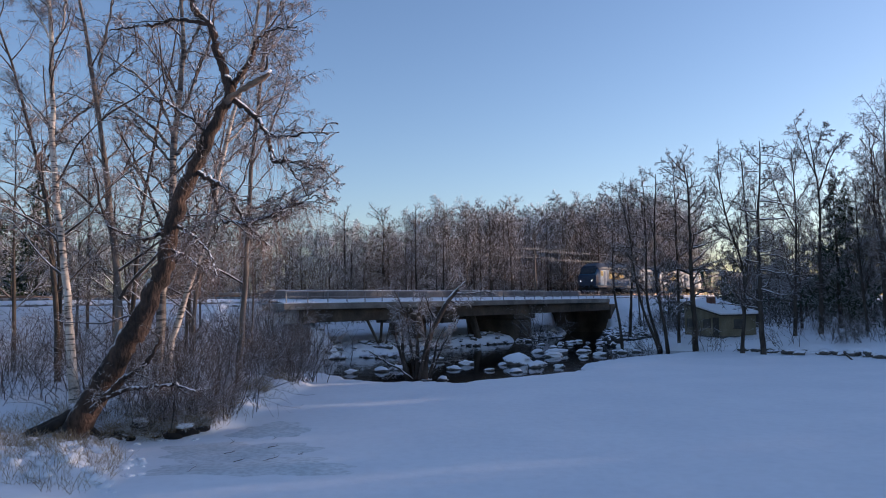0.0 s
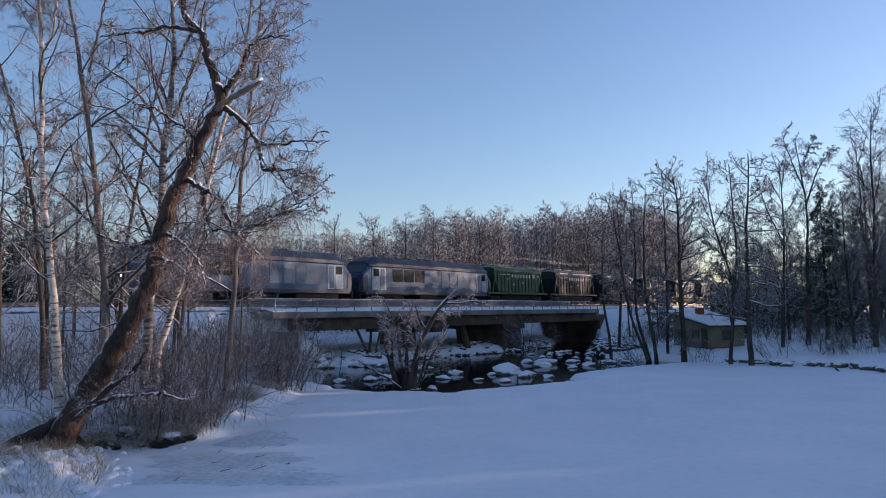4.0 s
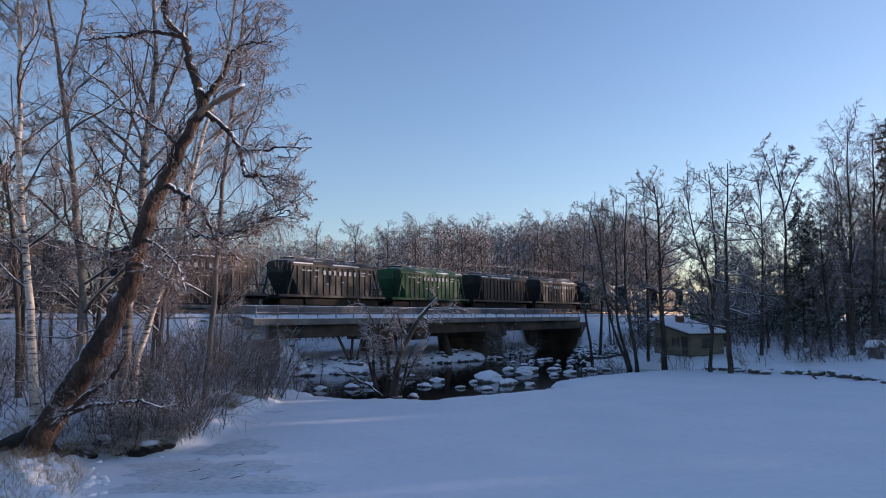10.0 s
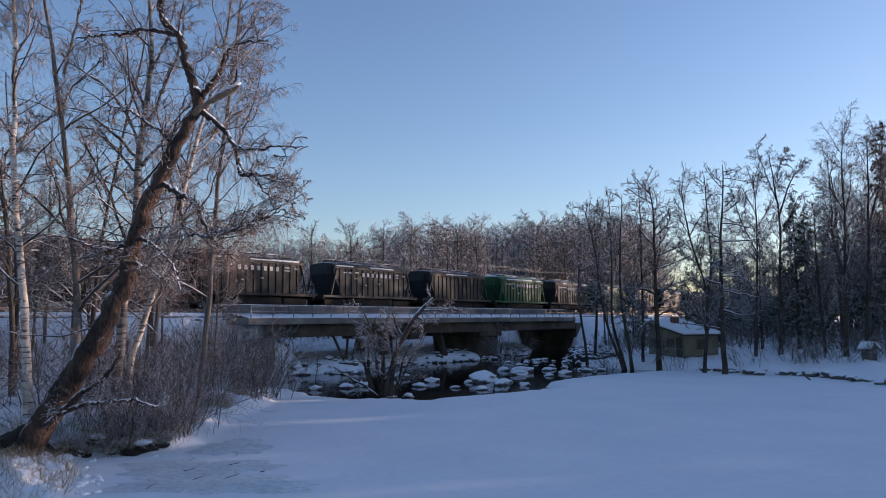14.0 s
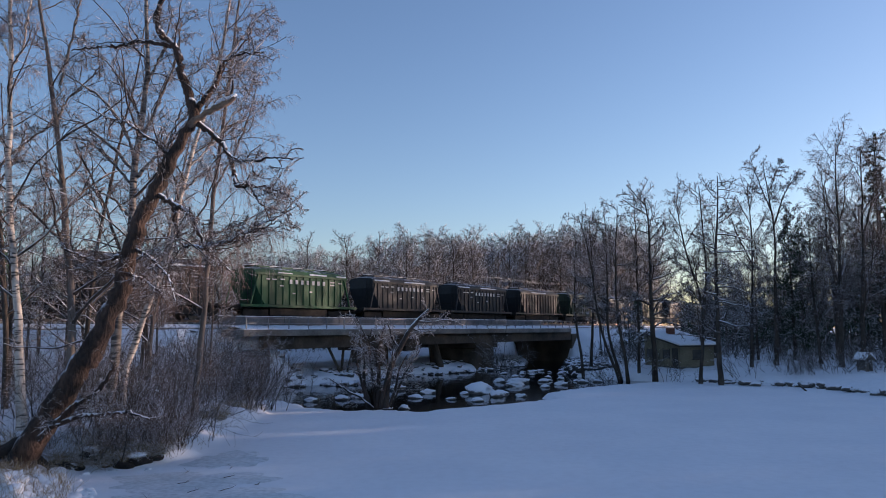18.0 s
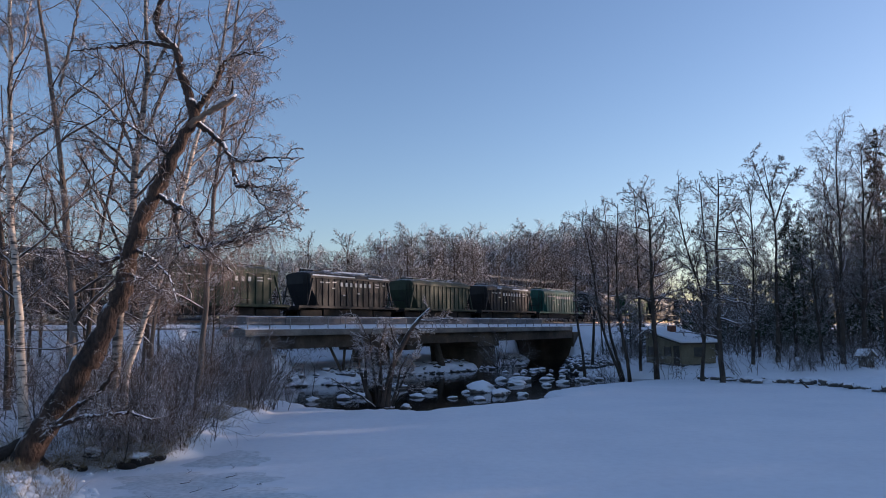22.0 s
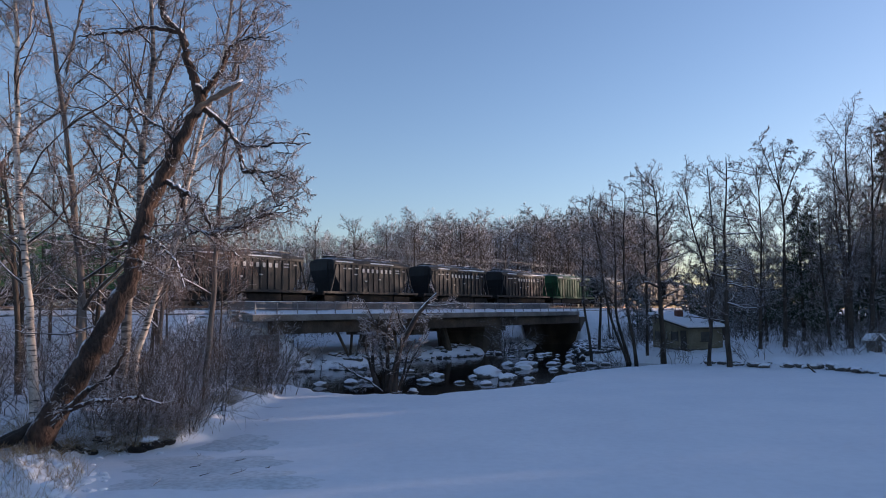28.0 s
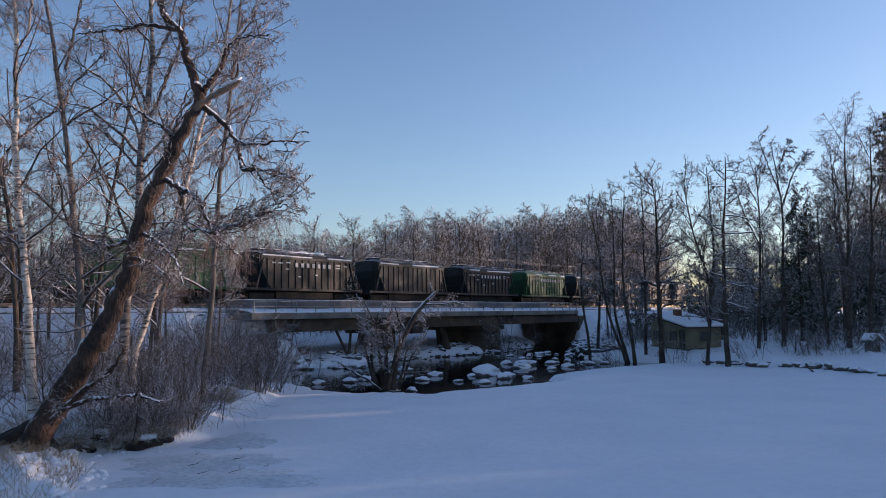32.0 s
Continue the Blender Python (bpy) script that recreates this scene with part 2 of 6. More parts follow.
def sprout(rng, P, R, count, lo, hi, ratio, angle, k, wander, lift, thick, rmin, falloff=0.5, length=None):
    """Side shoots of all the parent lines at once."""
    n, kp, _ = P.shape
    seg = np.linalg.norm(np.diff(P, axis=1), axis=2).sum(1)
    idx = np.repeat(np.arange(n), count)
    f = lo + (hi - lo) * ((np.tile(np.arange(count), n) + rng.random(n * count)) / count)
    g = f * (kp - 1)
    i0 = np.minimum(g.astype(int), kp - 2)
    w = (g - i0)[:, None]
    pos = P[idx, i0] * (1 - w) + P[idx, i0 + 1] * w
    tan = P[idx, i0 + 1] - P[idx, i0]
    tan /= np.linalg.norm(tan, axis=1, keepdims=True) + 1e-9
    rp = R[idx, i0] * (1 - w[:, 0]) + R[idx, i0 + 1] * w[:, 0]
    v = rng.normal(size=(n * count, 3))
    v -= (v * tan).sum(1, keepdims=True) * tan
    v /= np.linalg.norm(v, axis=1, keepdims=True) + 1e-9
    ang = np.radians(angle) * rng.uniform(0.7, 1.3, n * count)[:, None]
    d = np.cos(ang) * tan + np.sin(ang) * v
    base = seg[idx] if length is None else length
    ln = base * ratio * (1 - falloff * f) * rng.uniform(0.55, 1.25, n * count)
    Q = np.zeros((n * count, k, 3))
    Q[:, 0] = pos
    for j in range(1, k):
        d = d + wander * rng.normal(size=d.shape) + np.array([0, 0, lift])
        d /= np.linalg.norm(d, axis=1, keepdims=True)
        Q[:, j] = Q[:, j - 1] + d * (ln / (k - 1))[:, None]
    r0 = np.maximum(np.minimum(rp * 0.75, thick * ln), rmin)
    S = r0[:, None] * np.linspace(1, 0.3, k)[None, :]
    return Q, np.maximum(S, rmin * 0.6)


def bare_tree(seed, trunk, r0, r1, levels, limbs=(), sides=9, k=14, bough=None, woody=0, falloff=0.6):
    """Vertices and quads of the trunk, then of each given limb, and of all the twigs.
    levels: (count, lo, hi, ratio, angle, points, wander, lift, thickness, least radius, sides);
    bough: count, lo, hi, ratio and angle of the first shoots on the given limbs."""
    rng = np.random.default_rng(seed)
    P = smooth_path(trunk, k)[None]
    R = np.linspace(r0, r1, k)[None] * (1 + 0.25 * np.exp(-np.arange(k) / 1.2))[None] * (1 + 0.05 * rng.normal(size=(1, k)))
    P[:, 1:] += rng.normal(size=(1, k - 1, 3)) * 0.12 * r0
    wood, boughs, twigs = [tubes(P, R, sides)], [], []
    more = []
    for pts, a, b in limbs:
        q = smooth_path(pts, k)[None]
        q[:, 1:] += rng.normal(size=q[:, 1:].shape) * 0.022
        r = np.linspace(a, b, k)[None] * (1 + 0.12 * rng.normal(size=(1, k)))
        wood.append(tubes(q, r, 7))
        more.append((q, r))
    par = [(P, R)]
    if more:
        par.append((np.concatenate([m[0] for m in more]), np.concatenate([m[1] for m in more])))
    for lv, (count, lo, hi, ratio, angle, kk, wander, lift, thick, rmin, sd) in enumerate(levels):
        made = []
        for i, (p, r) in enumerate(par):
            c, l, h, ra, an = (bough if i and bough else (count, lo, hi, ratio, angle)) if lv == 0 else (count, lo, hi, ratio, angle)
            made.append(sprout(rng, p, r, c, l, h, ra, an, kk, wander, lift, thick, rmin, falloff=falloff if lv == 0 and i == 0 else 0.5))
        Q, S = np.concatenate([m[0] for m in made]), np.concatenate([m[1] for m in made])
        (boughs if lv < woody else twigs).append(tubes(Q, S, sd) if kk > 2 or lv + 1 < len(levels) else spikes(Q, S))
        par = [(Q, S)]
    return wood, (merged(boughs) if boughs else None, merged(twigs))


def weeping(ob, lines, seed, count, length, twig, label="curtain of fine hanging twigs"):
    """Long strands that hang from the given lines, with short side twigs."""
    rng = np.random.default_rng(seed)
    P = np.concatenate([smooth_path(p, 12)[None] for p in lines])
    R = np.full(P.shape[:2], 0.02)
    Q, S = sprout(rng, P, R, count, 0.15, 1.0, 1.0, 70, 8, 0.10, -0.75, 0.004, 0.0065, falloff=0.1, length=length)
    T, U = sprout(rng, Q, S, 9, 0.1, 1.0, 0.22, 45, 2, 0.1, -0.4, 0.006, 0.0058)
    tagged(part("twig_curtain", np_mesh("twig_curtain", *merged([tubes(Q, S, 3), spikes(T, U)]), twig), twig, ob, label), kind="stuff")


def snow_on(ob, pts, r0, r1, k=14, seed=0, lo=0.0):
    """A broken ridge of snow lying along the top of a limb."""
    rng = np.random.default_rng(seed)
    q = smooth_path(pts, k)
    r = np.linspace(r0, r1, k)
    cut = np.clip(0.8 + 0.25 * rng.normal(size=k), 0.3, 1.05)
    cut[0] = cut[-1] = 0.1
    q = q + np.array([0, 0, 1.0]) * (r * 0.55)[:, None]
    part("limb_snow", np_mesh("limb_snow", *tubes(q[None], (r * 0.6 * cut)[None], 7), SNOW_LUMP), SNOW_LUMP, ob, "snow lying along the limb")


def knobbly(item, amount, scale):
    """Gnarled bark: moves the points of a trunk by noise."""
    V, F = item
    return np.array([v + amount * np.array(noise.noise_vector(Vector(v * scale))) for v in V]), F


def tree_thing(name, m, wood, twigs, bark, twig, label, group=""):
    ob = place(name, m, label, "tree", group)
    for i, w in enumerate(wood):
        part("limb" if i else "trunk", np_mesh("limb" if i else "trunk", *w, bark), bark, ob)
    if twigs[0]:
        tagged(part("branchwork", np_mesh("branchwork", *twigs[0], BRANCH), BRANCH, ob, "dark bare branches"), kind="stuff")
    part("crown", np_mesh("crown", *twigs[1], twig), twig, ob)
    return ob


# ---- the plan ----
HEAD = 36.0                                     # the railway's bearing, degrees right of straight ahead
D2 = np.array([math.sin(radians(HEAD)), math.cos(radians(HEAD))])     # along the track, away
N2 = np.array([-math.cos(radians(HEAD)), math.sin(radians(HEAD))])    # across it, away
TRACK_Q, RAIL_Z, DECK_Z = 48.4, 4.93, 4.0
SPAN = (35.6, 93.5)


def rail_pose(s, q, z):
    p = N2 * q + D2 * s
    return pose(p[0], p[1], z, 0, 0, 90 - HEAD)


WET = [(-16, 3), (-10, 9), (-8.2, 16.8), (-8.9, 19.4), (-10.4, 21.2), (-10.4, 22.4), (-8.6, 22.7), (-7.6, 24.9), (-8.1, 30.1), (-7.9, 36.5), (-9.8, 43), (-12.5, 47), (-17, 50.5),
       (-17, 54), (-14.5, 55.7), (-12.4, 57.2), (-10.1, 59.5), (-6.6, 60.5), (-5.4, 68.0), (-2.4, 72.6), (3.0, 76.5), (7.0, 84), (11.0, 92), (13, 99), (7, 128), (13, 130), (18.5, 99),
       (14.2, 80), (13.1, 67.5), (14.9, 62.8), (18.5, 60), (20.5, 56.4), (22.4, 52.2), (24.4, 51.4), (26.0, 49.3), (26.2, 45.8), (27.5, 38), (30, 24), (24, 9), (10, 5), (0, 4.5)]
WATER_EDGE = [(-18, 49), (-11.7, 48.9), (-9.9, 45.9), (-8.3, 44.6), (-6.3, 40.5), (-4.3, 38.9), (-2.5, 39.1), (-0.6, 38.1), (0.4, 39.4), (2.9, 40.8), (5.4, 42.9), (7.2, 44.4), (6.6, 47.0), (8.2, 50.0),
              (11.1, 53.2), (13.1, 54.7), (18.2, 57.9), (24, 62), (20, 90), (20, 135), (2, 135), (-30, 80), (-24, 56)]


def signed(poly, X, Y):
    """Distance to a closed outline, negative inside."""
    best = np.full(X.shape, 1e9)
    inside = np.zeros(X.shape, dtype=bool)
    for (ax, ay), (bx, by) in zip(poly, poly[1:] + poly[:1]):
        dx, dy = bx - ax, by - ay
        t = np.clip(((X - ax) * dx + (Y - ay) * dy) / (dx * dx + dy * dy), 0, 1)
        best = np.minimum(best, np.hypot(X - ax - t * dx, Y - ay - t * dy))
        cross = (ay > Y) != (by > Y)
        inside ^= cross & (X < ax + (Y - ay) * dx / (dy if dy else 1e-9))
    return np.where(inside, -best, best)


def wavy(X, Y, s, seed):
    r = np.random.default_rng(seed)
    z = np.zeros(X.shape)
    for _ in range(7):
        a, f, ph = r.uniform(0, 6.28), r.uniform(0.6, 1.8) / s, r.uniform(0, 6.28)
        z += np.sin((X * np.cos(a) + Y * np.sin(a)) * f * 6.28 + ph) / 7
    return z


def height(X, Y):
    X, Y = np.asarray(X, float), np.asarray(Y, float)
    d = signed(WET, X, Y) + 0.35 * wavy(X, Y, 3.0, 1)
    land = 0.04 + 0.26 * (1 - np.exp(-np.maximum(d, 0) / 0.6)) + 0.75 * (1 - np.exp(-np.maximum(d, 0) / 5)) + 0.012 * np.clip(d, 0, 120) + 0.14 * wavy(X, Y, 4, 2) * np.clip(d, 0, 1) + (0.05 + 0.19 * np.exp(-np.maximum(d, 0) / 3)) * (wavy(X, Y, 1.6, 3) + 0.45 * wavy(X, Y, 0.9, 13)) * np.clip(d, 0, 1)
    land += 1.5 * np.exp(-(X ** 2 + (Y + 3) ** 2) / 40) * np.clip(d / 2, 0, 1)
    q, s = X * N2[0] + Y * N2[1], X * D2[0] + Y * D2[1]
    land += 0.9 / (1 + np.exp(-np.clip((q - 56) / 3, -50, 50)))
    gap = np.maximum(np.minimum(s - SPAN[0] - 2.6, SPAN[1] - s), 0)
    bank = DECK_Z + 0.25 - np.maximum(np.abs(q - TRACK_Q) - 4.2, 0) / 1.9 - gap / 1.1 + 0.08 * wavy(X, Y, 5, 4)
    land = np.maximum(land, bank)
    wet = 0.03 * wavy(X, Y, 9, 5) + 0.015 * wavy(X, Y, 3.2, 6)
    w = signed(WATER_EDGE, X, Y) + 0.25 * wavy(X, Y, 2.2, 7)
    wet = np.where(w < 0.5, wet - 0.75 * np.clip((0.5 - w) / 0.9, 0, 1), wet)
    k = np.clip(d / 0.8 + 0.5, 0, 1)
    k = k * k * (3 - 2 * k)
    return wet * (1 - k) + land * k


def ground_z(x, y):
    return float(height(np.array([x]), np.array([y]))[0])


def ground():
    xs = np.r_[-2500, -1200, -600, -300, -180, -120, np.arange(-90, -32, 1.5), np.arange(-32, -16, 0.4), np.arange(-16, -7, 0.2), np.arange(-7, 34, 0.4), np.arange(34, 92, 1.5), 120, 180, 300, 600, 1200, 2500]
    ys = np.r_[-2500, -900, -300, -120, -60, np.arange(-30, 12, 1.5), np.arange(12, 16.8, 0.4), np.arange(16.8, 27, 0.2), np.arange(27, 76, 0.4), np.arange(76, 140, 1.0), np.arange(140, 200, 4), 220, 280, 400, 700, 1500, 3000]
    X, Y = np.meshgrid(xs, ys)
    Z = height(X, Y)
    V = np.stack([X, Y, Z], axis=-1).reshape(-1, 3)
    nx, ny = len(xs), len(ys)
    i = (np.arange(ny - 1)[:, None] * nx + np.arange(nx - 1)[None, :]).ravel()
    F = np.stack([i, i + 1, i + nx + 1, i + nx], axis=1)
    tagged(new("ground", np_mesh("ground", V, F, SNOW)), "snow-covered frozen pond, river banks and railway embankment", "ground", kind="structure")
    W = np.array([(-40, 34, -0.24), (40, 34, -0.24), (40, 140, -0.24), (-40, 140, -0.24)])
    tagged(new("water", np_mesh("water", W, np.array([[0, 1, 2, 3]]), WATER)), "dark open river water between snowy ice edges", "water", kind="structure")


ground()


# ---- trees of the near bank ----
HANG = [(19, 0.22, 0.985, 0.26, 46, 8, 0.13, 0.0, 0.011, 0.016, 4), (8, 0.10, 0.97, 0.52, 52, 5, 0.16, -0.06, 0.010, 0.011, 3),
        (6, 0.08, 1.0, 0.72, 54, 3, 0.15, -0.5, 0.005, 0.0055, 3), (4, 0.08, 1.0, 0.85, 42, 2, 0.14, -0.5, 0.004, 0.0044, 3)]
KNOTTY = [(8, 0.35, 0.96, 0.24, 62, 8, 0.22, 0.02, 0.014, 0.02, 5), (7, 0.1, 0.97, 0.52, 58, 6, 0.26, 0.02, 0.011, 0.012, 3),
          (6, 0.08, 1.0, 0.55, 55, 4, 0.28, 0.0, 0.008, 0.0070, 3), (3, 0.12, 1.0, 0.85, 50, 2, 0.25, -0.1, 0.006, 0.0052, 3)]
UPRIGHT = [(16, 0.20, 0.98, 0.27, 52, 8, 0.15, 0.03, 0.014, 0.02, 5), (7, 0.10, 0.97, 0.54, 52, 5, 0.18, 0.0, 0.012, 0.012, 3),
           (5, 0.1, 1.0, 0.64, 52, 3, 0.2, -0.08, 0.006, 0.0058, 3), (3, 0.12, 1.0, 0.85, 44, 2, 0.16, -0.2, 0.005, 0.0046, 3)]
TORN = mat("torn_wood", (0.13, 0.09, 0.07), (0.30, 0.20, 0.14), 3.0, 0.85, 0.6, 16.0, depth=0.03)


def leaning_tree():
    """The old alder that leans out over the ice."""
    trunk = [(-0.3, 0, -0.3), (-0.1, 0, 0.1), (0.41, 0, 0.87), (1.13, 0, 2.13), (1.85, 0, 3.24), (2.33, 0, 4.36), (2.5, 0, 5.16), (2.67, 0, 5.97), (2.95, 0, 6.79), (3.37, 0, 7.6), (3.71, 0, 8.42), (4.03, 0, 9.07), (4.27, 0, 9.65), (4.34, 0, 9.82)]
    limbs = [([(4.32, 0, 9.7), (4.12, 0.05, 10.34), (3.87, 0.1, 10.96), (3.78, 0.1, 11.56), (3.51, 0.1, 11.91), (3.22, 0.1, 12.17), (3.01, 0.2, 12.65), (3.22, 0.1, 13.12), (3.67, 0.1, 14.05)], 0.14, 0.05),
             ([(3.65, 0.1, 11.76), (3.19, 0.2, 11.9), (2.51, 0.4, 12.06), (1.74, 0.6, 11.98), (0.78, 0.8, 12.0), (0.24, 1.0, 12.04)], 0.075, 0.02),
             ([(4.32, 0, 9.73), (4.63, -0.1, 10.15), (4.99, -0.2, 10.54), (5.15, -0.3, 11.08), (5.49, -0.4, 11.31), (6.38, -0.5, 11.38)], 0.085, 0.018),
             ([(4.3, 0, 9.5), (4.88, -0.1, 9.14), (5.16, -0.2, 8.83), (5.43, -0.3, 8.39), (5.81, -0.4, 8.19), (6.61, -0.5, 8.31), (7.58, -0.6, 8.24)], 0.09, 0.016),
             ([(5.43, -0.3, 8.39), (5.56, -0.3, 7.97), (5.67, -0.4, 7.51), (6.06, -0.5, 7.57), (6.34, -0.6, 7.06), (6.72, -0.7, 6.75), (7.29, -0.8, 6.64)], 0.06, 0.016),
             ([(3.25, 0, 7.4), (3.86, -0.2, 7.09), (4.33, -0.4, 6.81), (4.62, -0.5, 6.48), (4.88, -0.6, 5.83), (5.28, -0.8, 5.48), (5.74, -1.0, 5.08)], 0.09, 0.02),
             ([(3.86, -0.2, 7.05), (4.2, -0.5, 5.84), (5.06, -0.7, 5.76), (5.91, -0.9, 6.03), (6.43, -1.0, 6.32), (7.04, -1.1, 6.55)], 0.055, 0.018),
             ([(3.66, 0, 8.4), (3.25, 0.3, 8.92), (2.71, 0.6, 9.23), (2.07, 0.9, 9.71), (1.15, 1.2, 10.0)], 0.07, 0.018),
             ([(4.11, 0, 9.24), (4.34, 0.3, 9.99), (4.7, 0.5, 10.56), (5.01, 0.6, 11.44), (5.67, 0.7, 12.33)], 0.05, 0.018),
             ([(2.82, 0, 6.63), (3.13, 0.2, 7.64), (3.26, 0.3, 8.25), (3.6, 0.5, 9.39), (3.73, 0.6, 10.1)], 0.05, 0.018)]
    limbs += [([(4.88, -0.6, 5.86), (5.7, -0.7, 5.91), (6.51, -0.8, 6.27), (7.0, -0.9, 6.48)], 0.035, 0.014),
              ([(5.67, -0.4, 7.51), (6.56, -0.3, 7.54), (7.1, -0.2, 7.31), (7.42, -0.2, 6.89)], 0.04, 0.014),
              ([(2.56, 0, 5.81), (2.08, -0.4, 5.38), (1.7, -0.8, 5.51), (1.24, -1.0, 5.74)], 0.06, 0.02),
              ([(2.59, 0, 5.89), (3.41, -0.5, 5.5), (4.03, -0.9, 4.99), (4.37, -1.2, 4.27)], 0.055, 0.018),
              ([(2.48, 0, 5.16), (3.21, -0.4, 4.88), (3.84, -0.8, 4.53)], 0.05, 0.018),
              ([(0.2, -0.15, 0.3), (0.8, -0.25, 0.95), (1.5, -0.35, 1.55), (2.1, -0.45, 1.9), (2.6, -0.6, 2.6)], 0.13, 0.04),
              ([(0.9, -0.3, 1.0), (1.6, -0.5, 1.25), (2.3, -0.7, 1.3), (3.1, -0.9, 1.4), (3.7, -1.0, 1.2)], 0.07, 0.025)]
    wood, twigs = bare_tree(11, trunk, 0.37, 0.15, KNOTTY, limbs, sides=16, k=48, bough=(8, 0.2, 1.0, 0.42, 58), woody=2)
    wood = [knobbly(knobbly(wood[0], 0.05, 2.6), 0.05, 6.5)] + [knobbly(w, 0.03, 5.0) for w in wood[1:]]
    ob = tree_thing("leaning_tree", pose(-11.1, 20.8, 0.55), wood, twigs, BARK_RED, TWIG, "old leaning alder with twisted snowy limbs on the bank")
    for i, (pts, a, b) in enumerate(limbs):
        if i in (1, 3, 4, 5, 6, 7, 12, 13, 14, 16):
            snow_on(ob, pts[1:], a * 0.8, b, 24, i)
    stub = smooth_path([(4.2, -0.1, 9.35), (4.6, -0.2, 9.62), (5.0, -0.25, 9.80), (5.52, -0.3, 10.08)], 14)[None]
    stub[0, 2:] += np.random.default_rng(4).normal(size=(12, 3)) * 0.02
    part("broken_limb", np_mesh("broken_limb", *knobbly(tubes(stub, np.linspace(0.105, 0.065, 14)[None], 12), 0.05, 6.0), TORN), TORN, ob, "broken limb stub with pale torn wood")
    for x, z, r, w in ((5.18, 10.02, 0.20, 0.09), (5.42, 10.13, 0.17, 0.10), (4.86, 9.84, 0.13, 0.06)):
        bm = bmesh.new()
        bmesh.ops.create_icosphere(bm, subdivisions=3, radius=1.0, matrix=Matrix.Translation((x, -0.3, z)) @ pose(0, 0, 0, 0, -27, 0) @ Matrix.Diagonal((r, w, w * 0.6, 1)))
        for v in bm.verts:
            v.co += 0.07 * noise.noise_vector(v.co * 4.5)
        part("snow_cap", bm, SNOW_LUMP, ob, "clump of snow on the broken limb", smooth=True)
    splinter = smooth_path([(5.4, -0.3, 10.1), (5.5, -0.3, 10.35), (5.48, -0.32, 10.6)], 6)[None]
    part("splinter", np_mesh("splinter", *tubes(splinter, np.linspace(0.05, 0.02, 6)[None], 6), BARE_BARK), BARE_BARK, ob, "dark upright splinter")
    weeping(ob, [limbs[5][0][2:], limbs[13][0], limbs[14][0]], 71, 16, 1.3, TWIG_RED)
    for a, d, h in ((-1.0, -0.25, 0.5), (-0.75, -0.6, 0.35), (0.45, -0.6, 0.3), (0.75, 0.2, 0.3), (-0.9, 0.35, 0.45)):
        q = smooth_path([(-0.1, 0, 0.5), (a * 0.35 - 0.35, d * 0.4, h * 0.5), (a * 0.7 - 0.4, d * 0.8, h * 0.22), (a * 1.0 - 0.4, d * 1.1, 0.0), (a * 1.3 - 0.4, d * 1.3, -0.25)], 10)[None]
        V, F = tubes(q, np.linspace(0.21, 0.06, 10)[None] * (1 + 0.12 * np.sin(np.arange(10) * 2.3)), 9)
        part("root", np_mesh("root", V, F, BARE_BARK), BARE_BARK, ob, "dark exposed root")
    return ob


